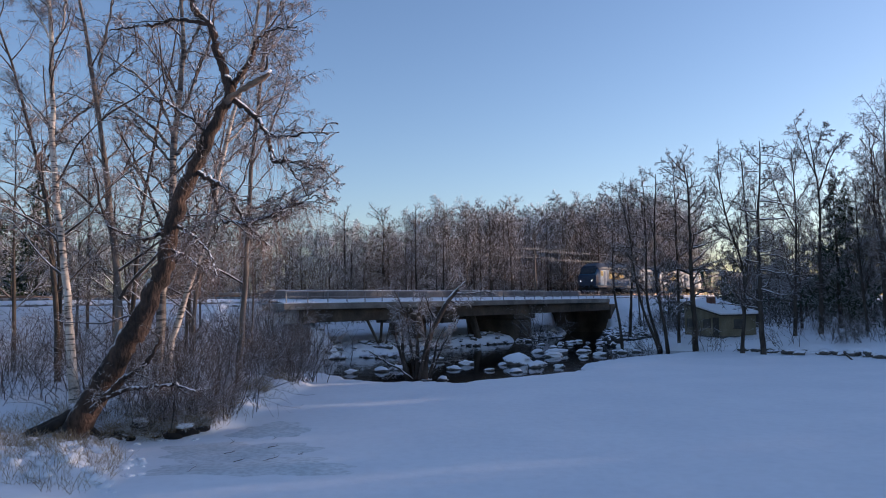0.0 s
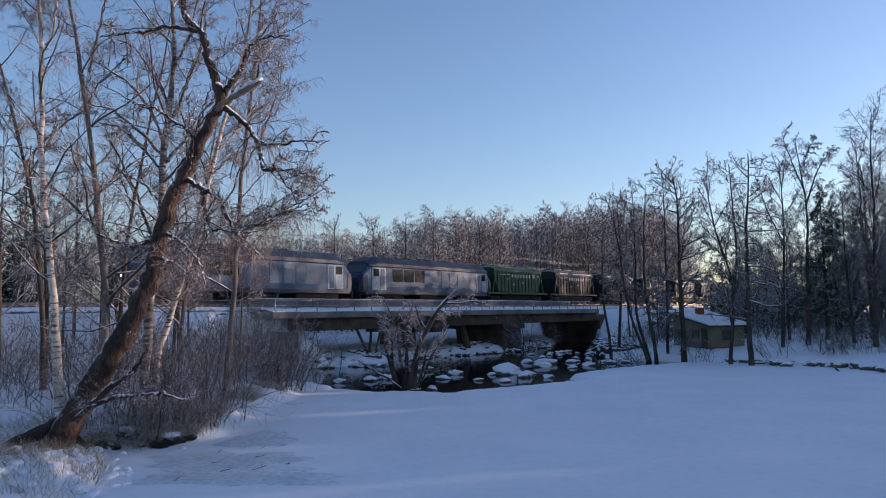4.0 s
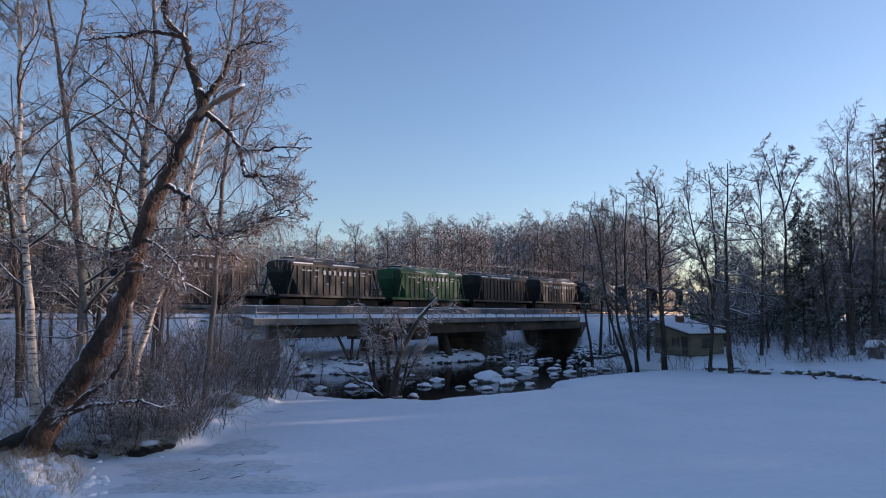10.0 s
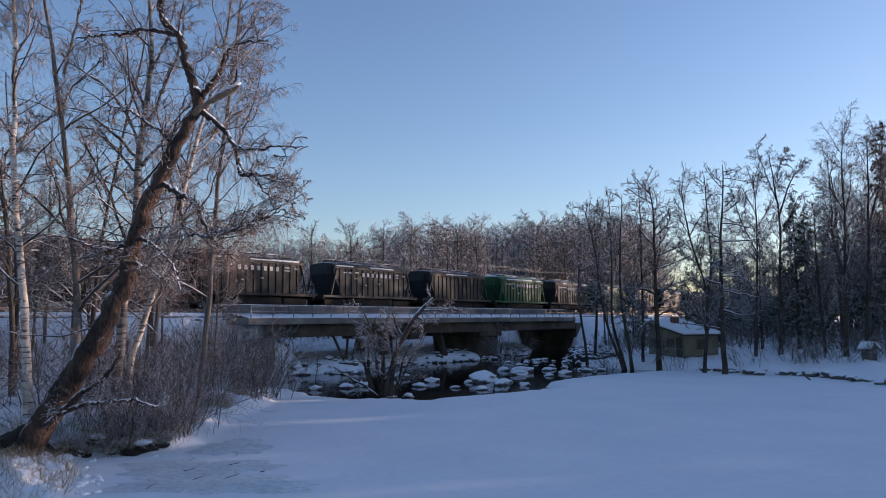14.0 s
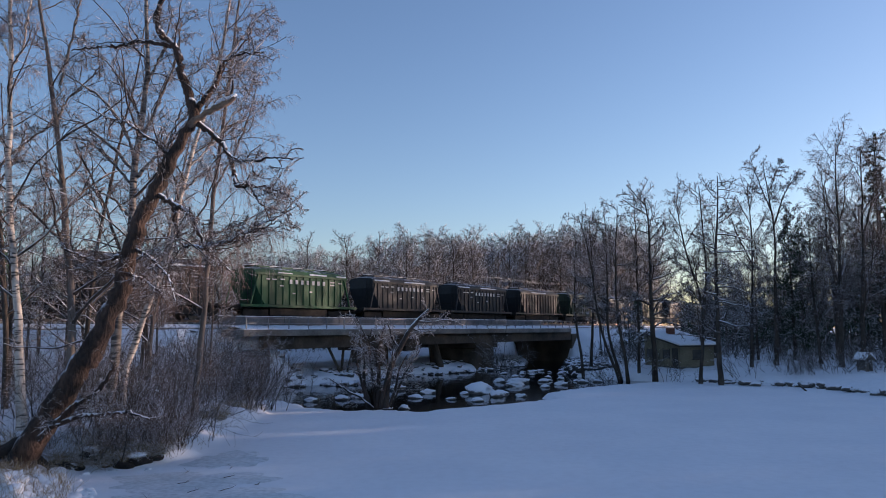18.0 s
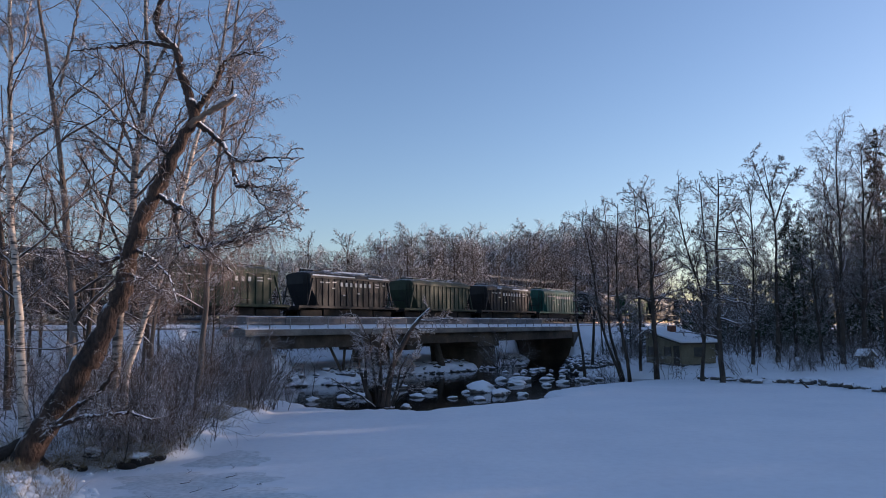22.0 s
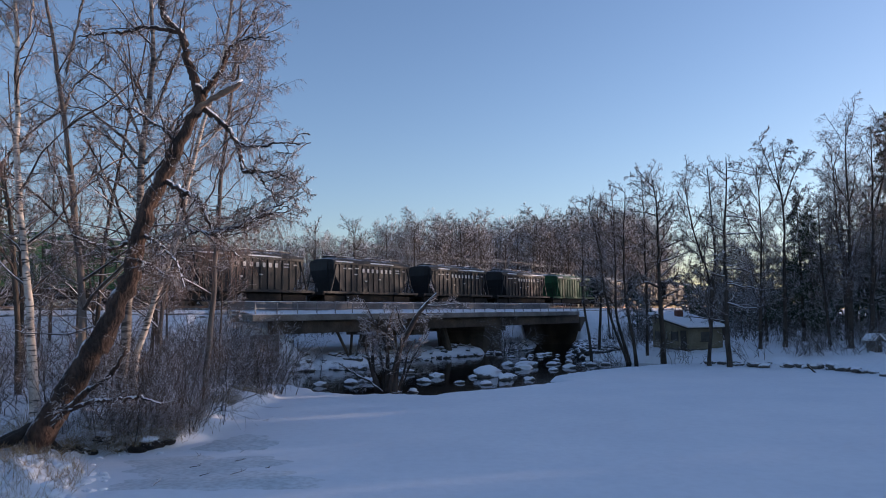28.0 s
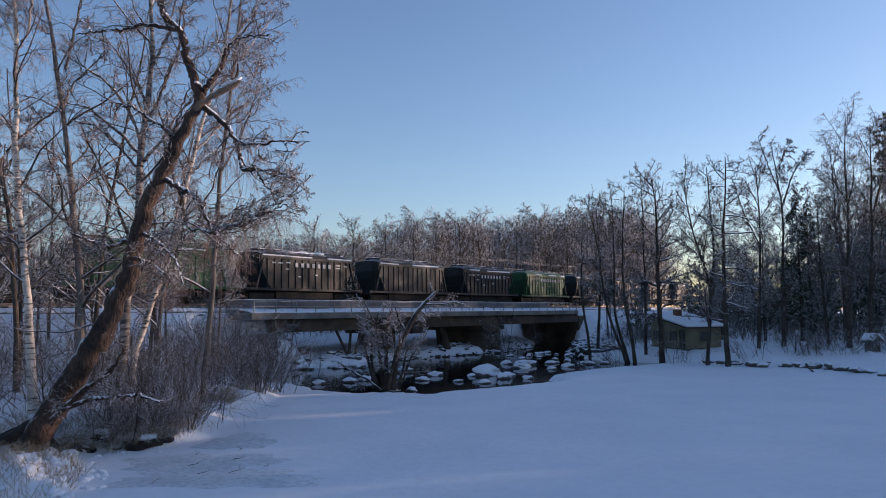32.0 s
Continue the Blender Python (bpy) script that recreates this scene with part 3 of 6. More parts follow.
def near_bank_trees():
    leaning_tree()
    g = "trees of the near bank"

    def stand(seed, name, x, y, z, trunk, limbs, r0, r1, levels, bark, twig, label, bough=(9, 0.15, 1.0, 0.42, 44)):
        wood, twigs = bare_tree(seed, [(trunk[0][0], trunk[0][1], ground_z(x, y) - z - 0.3)] + trunk, r0, r1, levels, limbs, k=24, bough=bough, woody=2)
        return tree_thing(name, pose(x, y, z), wood, twigs, bark, twig, label, g)

    stand(20, "birch", -13.9, 25.5, 0.9, [(0.16, 0, -0.2), (0.03, 0, 1.12), (-0.04, 0, 2.1), (-0.13, 0, 3.28), (-0.25, 0, 4.48), (-0.42, 0, 5.68), (-0.64, 0, 6.9), (-0.77, 0, 8.12), (-0.86, 0, 9.55), (-0.87, 0, 11.2), (-0.93, 0, 12.86), (-1.04, 0, 14.34), (-1.17, 0, 16.25), (-1.17, 0, 18.39)],
          [([(-0.93, 0, 12.76), (-1.31, 0.2, 13.37), (-2.15, 0.5, 14.58), (-2.61, 0.7, 15.55)], 0.05, 0.02), ([(-0.86, 0, 12.65), (-0.45, -0.2, 13.09), (-0.19, -0.4, 14.14), (-0.02, -0.5, 15.33)], 0.05, 0.02),
           ([(-0.84, 0, 9.55), (-1.72, 0.3, 10.37), (-2.77, 0.6, 11.43), (-3.99, 0.8, 12.17)], 0.045, 0.015), ([(-0.72, 0, 7.5), (0.11, -0.3, 8.24), (0.81, -0.5, 8.58)], 0.035, 0.012), ([(-0.53, 0, 6.09), (-1.06, -0.3, 5.87), (-1.68, -0.6, 6.05)], 0.035, 0.012)],
          0.155, 0.045, HANG, BIRCH, TWIG_RED, "tall white birch with hanging twigs on the snowy bank")
    grey = stand(21, "alder", -12.6, 27.5, 1.0, [(-0.62, 0, 0.3), (-0.6, 0, 2.53), (-0.65, 0, 4.02), (-0.75, 0, 5.31), (-0.99, 0, 6.39), (-1.11, 0, 7.26), (-1.19, 0, 8.58), (-1.42, 0, 10.12), (-1.66, 0, 11.46), (-1.9, 0, 12.81), (-2.11, 0, 14.17), (-2.35, 0, 15.08), (-2.65, 0, 16.68), (-2.74, 0, 18.07)],
          [([(-1.56, 0, 11.01), (-1.28, 0.2, 11.96), (-0.82, 0.4, 12.57), (-0.13, 0.6, 13.42)], 0.05, 0.015), ([(-1.61, 0, 11.24), (-1.88, -0.3, 10.5), (-2.65, -0.5, 10.36)], 0.04, 0.015), ([(-1.19, 0, 8.58), (-0.73, 0.3, 9.4), (-0.5, 0.5, 10.33)], 0.04, 0.015),
           ([(-1.17, 0, 8.36), (-1.64, -0.3, 9.18), (-2.36, -0.6, 9.35), (-3.1, -0.8, 9.07)], 0.045, 0.015), ([(-1.45, -0.1, 12.4), (-1.21, 0, 13.91), (-1.04, 0.2, 15.58), (-0.84, 0.3, 17.23)], 0.06, 0.025), ([(-0.75, 0, 5.31), (0.15, -0.3, 5.48), (1.1, -0.5, 5.02)], 0.04, 0.015), ([(-0.67, 0, 4.23), (-1.25, -0.5, 4.65), (-1.58, -0.7, 5.27)], 0.04, 0.015)],
          0.17, 0.035, UPRIGHT, BARK_GREY, TWIG, "slim forked grey alder on the snowy bank")
    stand(22, "birch", -11.7, 27.6, 1.0, [(-0.06, 0, 0.3), (0.02, 0, 1.86), (0.07, 0, 3.13), (0.17, 0, 4.2), (0.31, 0, 5.71), (0.45, 0, 7.22), (0.5, 0, 8.53), (0.62, 0, 10.07), (0.81, 0, 11.62), (0.86, 0, 13.18), (0.74, 0, 14.99), (0.68, 0, 16.81), (0.71, 0, 18.88)],
          [([(0.58, 0, 9.01), (-0.68, 0.3, 10.29), (-1.8, 0.5, 11.12), (-3.04, 0.7, 11.48)], 0.075, 0.025), ([(0.52, 0, 8.49), (-0.19, -0.3, 9.36), (-0.94, -0.5, 10.1), (-1.65, -0.7, 10.28)], 0.062, 0.022), ([(0.6, 0, 9.41), (-0.16, 0.2, 11.14), (-1.16, 0.3, 12.22), (-2.16, 0.5, 12.81), (-3.02, 0.6, 13.51)], 0.075, 0.022),
           ([(0.61, 0, 8.86), (1.44, -0.3, 9.65), (2.01, -0.4, 10.59), (2.7, -0.5, 11.19)], 0.075, 0.022), ([(0.77, 0, 10.4), (1.35, 0.2, 12.11), (1.8, 0.3, 13.37), (1.93, 0.4, 15.12)], 0.075, 0.025), ([(0.72, 0, 10.95), (0.01, 0.2, 12.37), (-0.88, 0.4, 13.6), (-2.07, 0.5, 14.14)], 0.062, 0.022),
           ([(0.84, 0, 12.51), (1.49, -0.2, 13.76), (1.85, -0.3, 15.27)], 0.062, 0.022), ([(0.44, 0, 7.33), (-0.09, -0.5, 8.02), (-0.93, -0.8, 8.41)], 0.062, 0.022)],
          0.19, 0.045, UPRIGHT, BIRCH_DARK, TWIG_RED, "birch with a fan of dark limbs behind the leaning alder")
    limbs = [([(1.54, 0, 9.38), (2.34, 0.3, 10.33), (3.11, 0.4, 11.6), (3.65, 0.5, 12.53)], 0.05, 0.015), ([(2.03, 0, 11.28), (2.93, 0.2, 12.69), (3.7, 0.3, 13.85), (4.37, 0.4, 14.8)], 0.045, 0.015), ([(1.27, 0, 8.38), (2.3, -0.3, 9.19), (3.46, -0.5, 9.55), (4.36, -0.6, 9.62)], 0.045, 0.015),
             ([(2.61, 0, 13.31), (3.51, 0.2, 14.74), (4.28, 0.3, 15.92)], 0.04, 0.015), ([(0.99, 0, 6.17), (2.11, -0.4, 6.75), (3.07, -0.7, 6.8), (3.88, -0.9, 6.33)], 0.04, 0.015), ([(0.77, 0, 5.73), (1.45, 0.3, 6.19), (2.28, 0.5, 5.97), (2.93, 0.6, 5.51)], 0.04, 0.015)]
    ob = stand(23, "birch", -10.9, 28.2, 1.0, [(-0.7, 0, 0.3), (-0.58, 0, 1.83), (-0.32, 0, 2.69), (0.12, 0, 3.77), (0.44, 0, 4.86), (0.99, 0, 6.17), (1.21, 0, 7.94), (1.43, 0, 9.05), (1.76, 0, 10.39), (2.09, 0, 11.51), (2.43, 0, 12.64), (2.77, 0, 14.23), (2.99, 0, 16.06), (3.11, 0, 17.92)],
               limbs, 0.14, 0.035, HANG, BIRCH, TWIG_RED, "leaning pale birch with long drooping twigs")
    weeping(ob, [limbs[4][0], limbs[5][0], limbs[2][0][1:]], 72, 26, 2.3, TWIG_RED)
    thin = stand(24, "birch", -9.6, 30.5, 1.0, [(0, 0, 0), (0.3, 0, 4), (0.5, 0, 8), (0.9, 0, 12), (1.3, 0.1, 16), (1.5, 0.2, 19)], [([(0.6, 0, 9), (1.4, 0.1, 10.6), (2.0, 0.2, 12.4), (2.3, 0.2, 14)], 0.05, 0.015), ([(0.4, 0, 6.5), (-0.6, 0, 8), (-1.2, 0, 9.6)], 0.05, 0.015), ([(0.45, 0, 6), (1.6, -0.2, 7.0), (2.8, -0.3, 7.3), (3.6, -0.3, 6.9)], 0.04, 0.012)],
                 0.13, 0.035, HANG, BARK_GREY, TWIG_RED, "grey birch with curtains of fine drooping twigs")
    weeping(thin, [[(0.45, 0, 6), (1.6, -0.2, 7.0), (2.8, -0.3, 7.3), (3.6, -0.3, 6.9)]], 73, 40, 2.0, FROST)
    dark = stand(25, "alder", -17.0, 30.0, 1.1, [(0.1, 0, 0), (0, 0, 2.7), (-0.26, 0, 5.2), (-0.54, 0, 7.4), (-0.86, 0, 8.8), (-1.26, 0, 10.3), (-1.66, 0, 11.9), (-2.32, 0, 13.7), (-2.85, 0, 15.2), (-3.3, 0, 17.2)], [([(-0.86, 0, 8.8), (-0.2, 0.2, 10.0), (0.2, 0.3, 11.6)], 0.05, 0.015)],
                 0.12, 0.03, UPRIGHT, BARK, TWIG, "dark slender alder leaning over the snowy bank")
    for src, x, y, rz, sc in ((dark, -20.5, 36.5, 100, 0.85), (grey, -15.0, 38.5, 200, 0.8), (dark, -23.0, 33.0, 80, 0.95), (dark, -14.6, 31.6, 150, 0.9), (dark, -18.5, 40.0, 30, 0.7), (dark, -22.0, 42.0, 300, 0.75)):
        copy_thing(src, pose(x, y, ground_z(x, y) - 0.1, 0, 0, rz) @ Matrix.Scale(sc, 4))


near_bank_trees()


# ---- shrubs ----
def shrub_arrays(seed, stems, h, spread, lean=(0, 0), sub=((6, 0.15, 1.0, 0.45, 44, 4, 0.22, 0.0, 0.009, 0.0075, 3), (4, 0.1, 1.0, 0.6, 45, 3, 0.24, -0.04, 0.01, 0.0065, 3)), r=0.014):
    rng = np.random.default_rng(seed)
    k = 7
    P = np.zeros((stems, k, 3))
    P[:, 0, :2] = rng.normal(size=(stems, 2)) * spread * 0.35
    d = np.concatenate([rng.normal(size=(stems, 2)) * 0.55 + np.array(lean), np.ones((stems, 1))], axis=1)
    ln = h * rng.uniform(0.45, 1.1, stems)
    for j in range(1, k):
        d = d + 0.17 * rng.normal(size=d.shape)
        d /= np.linalg.norm(d, axis=1, keepdims=True)
        P[:, j] = P[:, j - 1] + d * (ln / (k - 1))[:, None]
    R = r * (ln / h)[:, None] * np.linspace(1.1, 0.35, k)[None]
    out = [tubes(P, R, 4)]
    tw = []
    for lv in sub:
        count, lo, hi, ratio, ang, kk, wander, lift, thick, rmin, sd = lv
        P, R = sprout(rng, P, R, count, lo, hi, ratio, ang, kk, wander, lift, thick, rmin)
        tw.append(tubes(P, R, sd))
    return merged(out), (None, merged(tw))


def shrub(seed, x, y, stems, h, spread, bark, twig, label, lean=(0, 0), r=0.014, group="shrubs of the near bank"):
    wood, twigs = shrub_arrays(seed, stems, h, spread, lean, r=r)
    ob = place("shrub", pose(x, y, ground_z(x, y) - 0.05), label, "shrub", group)
    tagged(part("stem_clump", np_mesh("stem_clump", *wood, bark), bark, ob), kind="stuff")
    tagged(part("twig_mass", np_mesh("twig_mass", *twigs[1], twig), twig, ob), kind="stuff")
    return ob


def near_bank_shrubs():
    rng = random.Random(5)
    a = shrub(40, -9.6, 23.6, 30, 3.0, 1.6, BARK, THICKET, "dense dark willow thicket under the leaning alder", (0.25, -0.1))
    b = shrub(41, -8.6, 26.0, 22, 3.6, 1.6, BARK, THICKET, "dense brown willow thicket at the edge of the ice", (0.2, -0.1))
    c = shrub(42, -8.6, 37.8, 30, 3.6, 1.8, BARK, THICKET, "clump of slim alder saplings at the ice edge", (0.1, 0), 0.02)
    d = shrub(43, -15.5, 25.5, 18, 2.4, 1.8, BARK, THICKET, "thin bare shrub in the snow of the bank")
    for src, spots in ((a, [(-11.0, 24.5, 40, .9), (-8.5, 25.0, 200, .75), (-12.2, 23.3, 120, .7), (-10.5, 26.5, 300, 1.0), (-9.7, 23.0, 20, 0.6), (-8.9, 23.5, 150, 0.62), (-9.2, 24.3, 80, 0.85)]),
                       (b, [(-9.2, 29.0, 70, 1.0), (-10.5, 31.0, 20, 1.1)]),
                       (c, [(-10.3, 40.5, 80, 1.0), (-12.0, 43.5, 200, 1.1), (-9.0, 35.8, 310, .9), (-13.5, 46.5, 10, 1.1), (-15.5, 43.0, 130, 1.1), (-11.3, 36.6, 240, 1.1), (-10.6, 43.2, 330, 1.0)]),
                       (d, [(-17.5, 27.5, 60, 1.1), (-14.0, 29.5, 190, 1.0), (-19.0, 32.0, 250, 1.3), (-16.0, 35.0, 10, 1.4), (-13.0, 36.0, 100, 1.3), (-20.5, 38.0, 300, 1.5), (-14.8, 33.0, 160, 1.6), (-12.0, 30.0, 320, 1.3), (-17.2, 38.5, 90, 1.8), (-21.5, 33.5, 10, 1.5), (-14.6, 27.2, 300, 1.2)])):
        for x, y, rz, sc in spots:
            copy_thing(src, pose(x, y, ground_z(x, y) - 0.05, 0, 0, rz) @ Matrix.Scale(sc, 4))


near_bank_shrubs()


def river_bush():
    """The frosted many-stemmed alder at the edge of the ice."""
    ob = place("river_bush", pose(-2.8, 40.0, -0.05), "frosted many-stemmed bush growing at the river's ice edge", "shrub")
    trunks = [([(0.3, 0, 0), (0.4, 0, 1.6), (1.0, 0, 3.0), (1.7, -0.1, 4.3), (2.7, -0.1, 5.2)], 0.19, 0.09), ([(-0.5, 0, 0), (-0.9, 0.1, 1.4), (-0.7, 0.2, 2.8), (-0.4, 0.2, 4.2)], 0.09, 0.02),
              ([(-0.1, 0, 0), (0.0, 0.3, 1.5), (-0.2, 0.5, 3.0), (0.3, 0.6, 4.4)], 0.09, 0.02), ([(0.6, 0.2, 0), (1.1, 0.5, 1.2), (1.6, 0.6, 2.2), (2.2, 0.7, 3.0)], 0.06, 0.015),
              ([(-0.3, -0.1, 0), (-1.0, -0.3, 0.6), (-1.9, -0.4, 1.1), (-2.6, -0.4, 1.6)], 0.05, 0.02), ([(1.7, -0.1, 4.2), (2.3, -0.2, 4.0), (3.0, -0.3, 4.1)], 0.04, 0.015),
              ([(1.0, 0, 3.1), (0.6, 0.1, 3.9), (0.4, 0.1, 4.6)], 0.05, 0.015), ([(-0.2, 0.2, 0), (-0.4, 0.2, 2.0), (-0.6, 0.0, 3.6), (-1.3, 0, 4.9)], 0.06, 0.015),
              ([(-0.6, 0.1, 0), (-0.9, 0.3, 1.2), (-1.3, 0.4, 2.4), (-1.2, 0.4, 3.6)], 0.08, 0.02), ([(0.1, -0.2, 0), (0.2, -0.3, 1.0), (0.7, -0.4, 2.0), (0.8, -0.5, 3.2)], 0.08, 0.02), ([(0.4, 0.1, 0), (0.9, 0.1, 0.9), (1.0, 0.2, 2.0), (1.5, 0.2, 2.8)], 0.07, 0.02),
              ([(2.0, -0.1, 4.6), (2.9, -0.2, 4.5), (3.6, -0.2, 4.7), (4.3, -0.2, 4.5)], 0.035, 0.012)]
    levels = [(9, 0.2, 1.0, 0.40, 50, 6, 0.2, 0.05, 0.012, 0.012, 4), (8, 0.15, 1.0, 0.55, 45, 5, 0.2, 0.02, 0.01, 0.010, 3), (7, 0.15, 1.0, 0.5, 45, 3, 0.22, 0.0, 0.01, 0.009, 3)]
    wood, twigs = bare_tree(60, trunks[0][0], 0.19, 0.09, levels, [(p, u * 1.5, v * 1.3) for p, u, v in trunks[1:]], k=10)
    for w in wood:
        part("stem", np_mesh("stem", *w, SNOWY_BARK), SNOWY_BARK, ob)
    for i in (0, 3, 4, 5, 11):
        snow_on(ob, trunks[i][0], trunks[i][1] * (1.0 if i == 0 else 1.4), trunks[i][2] * 1.2, 14, i)
    tagged(part("twig_mass", np_mesh("twig_mass", *twigs[1], FROST), FROST, ob, "frost-white twigs"), kind="stuff")


river_bush()


def tussocks():
    """Brown grass tussocks on the undercut bank."""
    rng = np.random.default_rng(44)
    metas = []
    for v in range(3):
        n = 130
        P = np.zeros((n, 5, 3))
        P[:, 0, :2] = rng.normal(size=(n, 2)) * 0.10
        u = np.concatenate([rng.normal(size=(n, 2)) * 0.45, np.ones((n, 1))], axis=1)
        ln = rng.uniform(0.3, 0.7, n)
        for j in range(1, 5):
            u = u + np.array([0, 0, -0.32]) + rng.normal(size=u.shape) * 0.05
            P[:, j] = P[:, j - 1] + u / np.linalg.norm(u, axis=1, keepdims=True) * (ln / 4)[:, None]
        metas.append(np_mesh("blade_clump", *tubes(P, np.full((n, 5), 0.009) * np.linspace(1, 0.4, 5), 3), REED))
    mound = bmesh.new()
    bmesh.ops.create_icosphere(mound, subdivisions=2, radius=1.0)
    for w in mound.verts:
        w.co *= 1 + 0.3 * noise.noise(w.co * 1.7)
        w.co.z *= 0.36
    base = bpy.data.meshes.new("earth")
    mound.to_mesh(base)
    mound.free()
    base.polygons.foreach_set("use_smooth", np.ones(len(base.polygons), dtype=bool))
    base.materials.append(BARE_BARK)
    caps = bmesh.new()
    bmesh.ops.create_icosphere(caps, subdivisions=2, radius=1.0)
    for w in caps.verts:
        w.co *= 1 + 0.35 * noise.noise(w.co * 1.4 + Vector((3, 1, 0)))
        w.co.z *= 0.3
    cap = bpy.data.meshes.new("snow_cap")
    caps.to_mesh(cap)
    caps.free()
    cap.polygons.foreach_set("use_smooth", np.ones(len(cap.polygons), dtype=bool))
    cap.materials.append(SNOW_LUMP)
    # the undercut bank is thick with them below the alder, thin farther on
    edge = [(-10.6, 22.2), (-9.9, 22.6), (-9.2, 22.8), (-8.5, 23.2), (-7.9, 24.9), (-8.3, 30.1), (-8.2, 36.0), (-10.0, 42.5)]
    k = 0
    for n, ((ax, ay), (bx, by)) in enumerate(zip(edge, edge[1:])):
        near = n < 3
        for f in np.arange(0.1, 1, (0.16 if near else 0.95) / math.hypot(bx - ax, by - ay)):
            x, y = ax + (bx - ax) * f + (rng.uniform(-0.35, 0.25) if near else rng.uniform(-1.5, -0.5)), ay + (by - ay) * f + (rng.uniform(-0.1, 0.7) if near else rng.uniform(-0.5, 0.5))
            s = rng.uniform(0.22, 0.5) if near else rng.uniform(0.10, 0.2)
            ob = place("grass_tussock", pose(x, y, ground_z(x, y) - 0.02, rng.uniform(-14, 14), rng.uniform(-14, 14), rng.uniform(0, 360)), "brown frosted grass tussock on dark bank earth", "grass tussock", "tussocks of the bank")
            e = part("earth", base, BARE_BARK, ob)
            e.matrix_basis = Matrix.Diagonal((s, s * rng.uniform(0.5, 1.0), s * rng.uniform(0.7, 1.2), 1))
            g = part("blade_clump", metas[k % 3], REED, ob)
            g.matrix_basis = Matrix.Translation((0, 0, s * 0.2)) @ Matrix.Scale(rng.uniform(0.8, 1.3), 4)
            if k % 2:
                c = part("snow_cap", cap, SNOW_LUMP, ob)
                c.matrix_basis = Matrix.Translation((s * 0.2, s * 0.1, s * 0.38)) @ Matrix.Scale(s * 0.7, 4)
            k += 1


tussocks()
shrub(61, 7.2, 80.6, 34, 5.2, 3.0, BARK, FROST, "frosted grey bush beside the bridge pier", r=0.03, group="bushes by the bridge")
shrub(62, -11.5, 52.5, 26, 4.8, 2.6, BARK, FROST, "frosted bush on the far bank by the bridge", r=0.03, group="bushes by the bridge")
hoar = shrub(63, -11.9, 47.6, 30, 4.6, 2.4, BARK, FROST, "tall frosted shrub hiding the end of the bridge", r=0.022, group="bushes by the bridge")
for x, y, rz, sc in ((-13.8, 48.6, 90, 1.05), (-10.9, 45.8, 200, 0.85), (-15.2, 46.2, 320, 1.0), (-12.9, 45.0, 20, 0.9)):
    copy_thing(hoar, pose(x, y, ground_z(x, y) - 0.05, 0, 0, rz) @ Matrix.Scale(sc, 4))


# ---- trees of the far bank and the woods ----
ALDER = [(24, 0.34, 0.985, 0.21, 60, 7, 0.13, 0.05, 0.027, 0.05, 5), (7, 0.12, 0.97, 0.50, 55, 5, 0.17, 0.04, 0.022, 0.026, 4), (6, 0.1, 1.0, 0.60, 50, 3, 0.22, 0.03, 0.016, 0.0155, 3), (3, 0.1, 1.0, 0.85, 48, 2, 0.2, 0.0, 0.012, 0.0095, 3)]
LAYERED = [(18, 0.42, 0.985, 0.18, 66, 6, 0.10, 0.02, 0.022, 0.036, 4), (7, 0.10, 0.97, 0.46, 55, 4, 0.16, 0.03, 0.020, 0.024, 3), (6, 0.1, 1.0, 0.62, 50, 3, 0.22, 0.02, 0.013, 0.0125, 3), (3, 0.1, 1.0, 0.9, 48, 2, 0.2, 0.0, 0.012, 0.0095, 3)]
CONED = [(38, 0.22, 0.99, 0.25, 80, 6, 0.13, 0.03, 0.022, 0.036, 4), (7, 0.1, 0.98, 0.46, 58, 4, 0.2, 0.03, 0.020, 0.024, 3), (5, 0.1, 1.0, 0.6, 52, 3, 0.24, 0.02, 0.013, 0.0125, 3), (3, 0.1, 1.0, 0.85, 48, 2, 0.2, 0.0, 0.012, 0.0095, 3)]
FARBIRCH = [(26, 0.18, 0.985, 0.30, 36, 6, 0.10, 0.0, 0.016, 0.03, 4), (8, 0.10, 0.97, 0.5, 46, 4, 0.14, -0.03, 0.015, 0.019, 3), (6, 0.08, 1.0, 0.75, 46, 3, 0.16, -0.22, 0.010, 0.0115, 3), (3, 0.1, 1.0, 0.9, 42, 2, 0.15, -0.35, 0.009, 0.0090, 3)]
BOUGH = (12, 0.2, 1.0, 0.34, 52)


def wobble_trunk(seed, h, lean=0.0, amount=0.25):
    r = random.Random(seed)
    return [(lean * h * i / 5 + (r.uniform(-amount, amount) if i else 0), r.uniform(-amount, amount) if i else 0, h * i / 5 - 0.2) for i in range(6)]


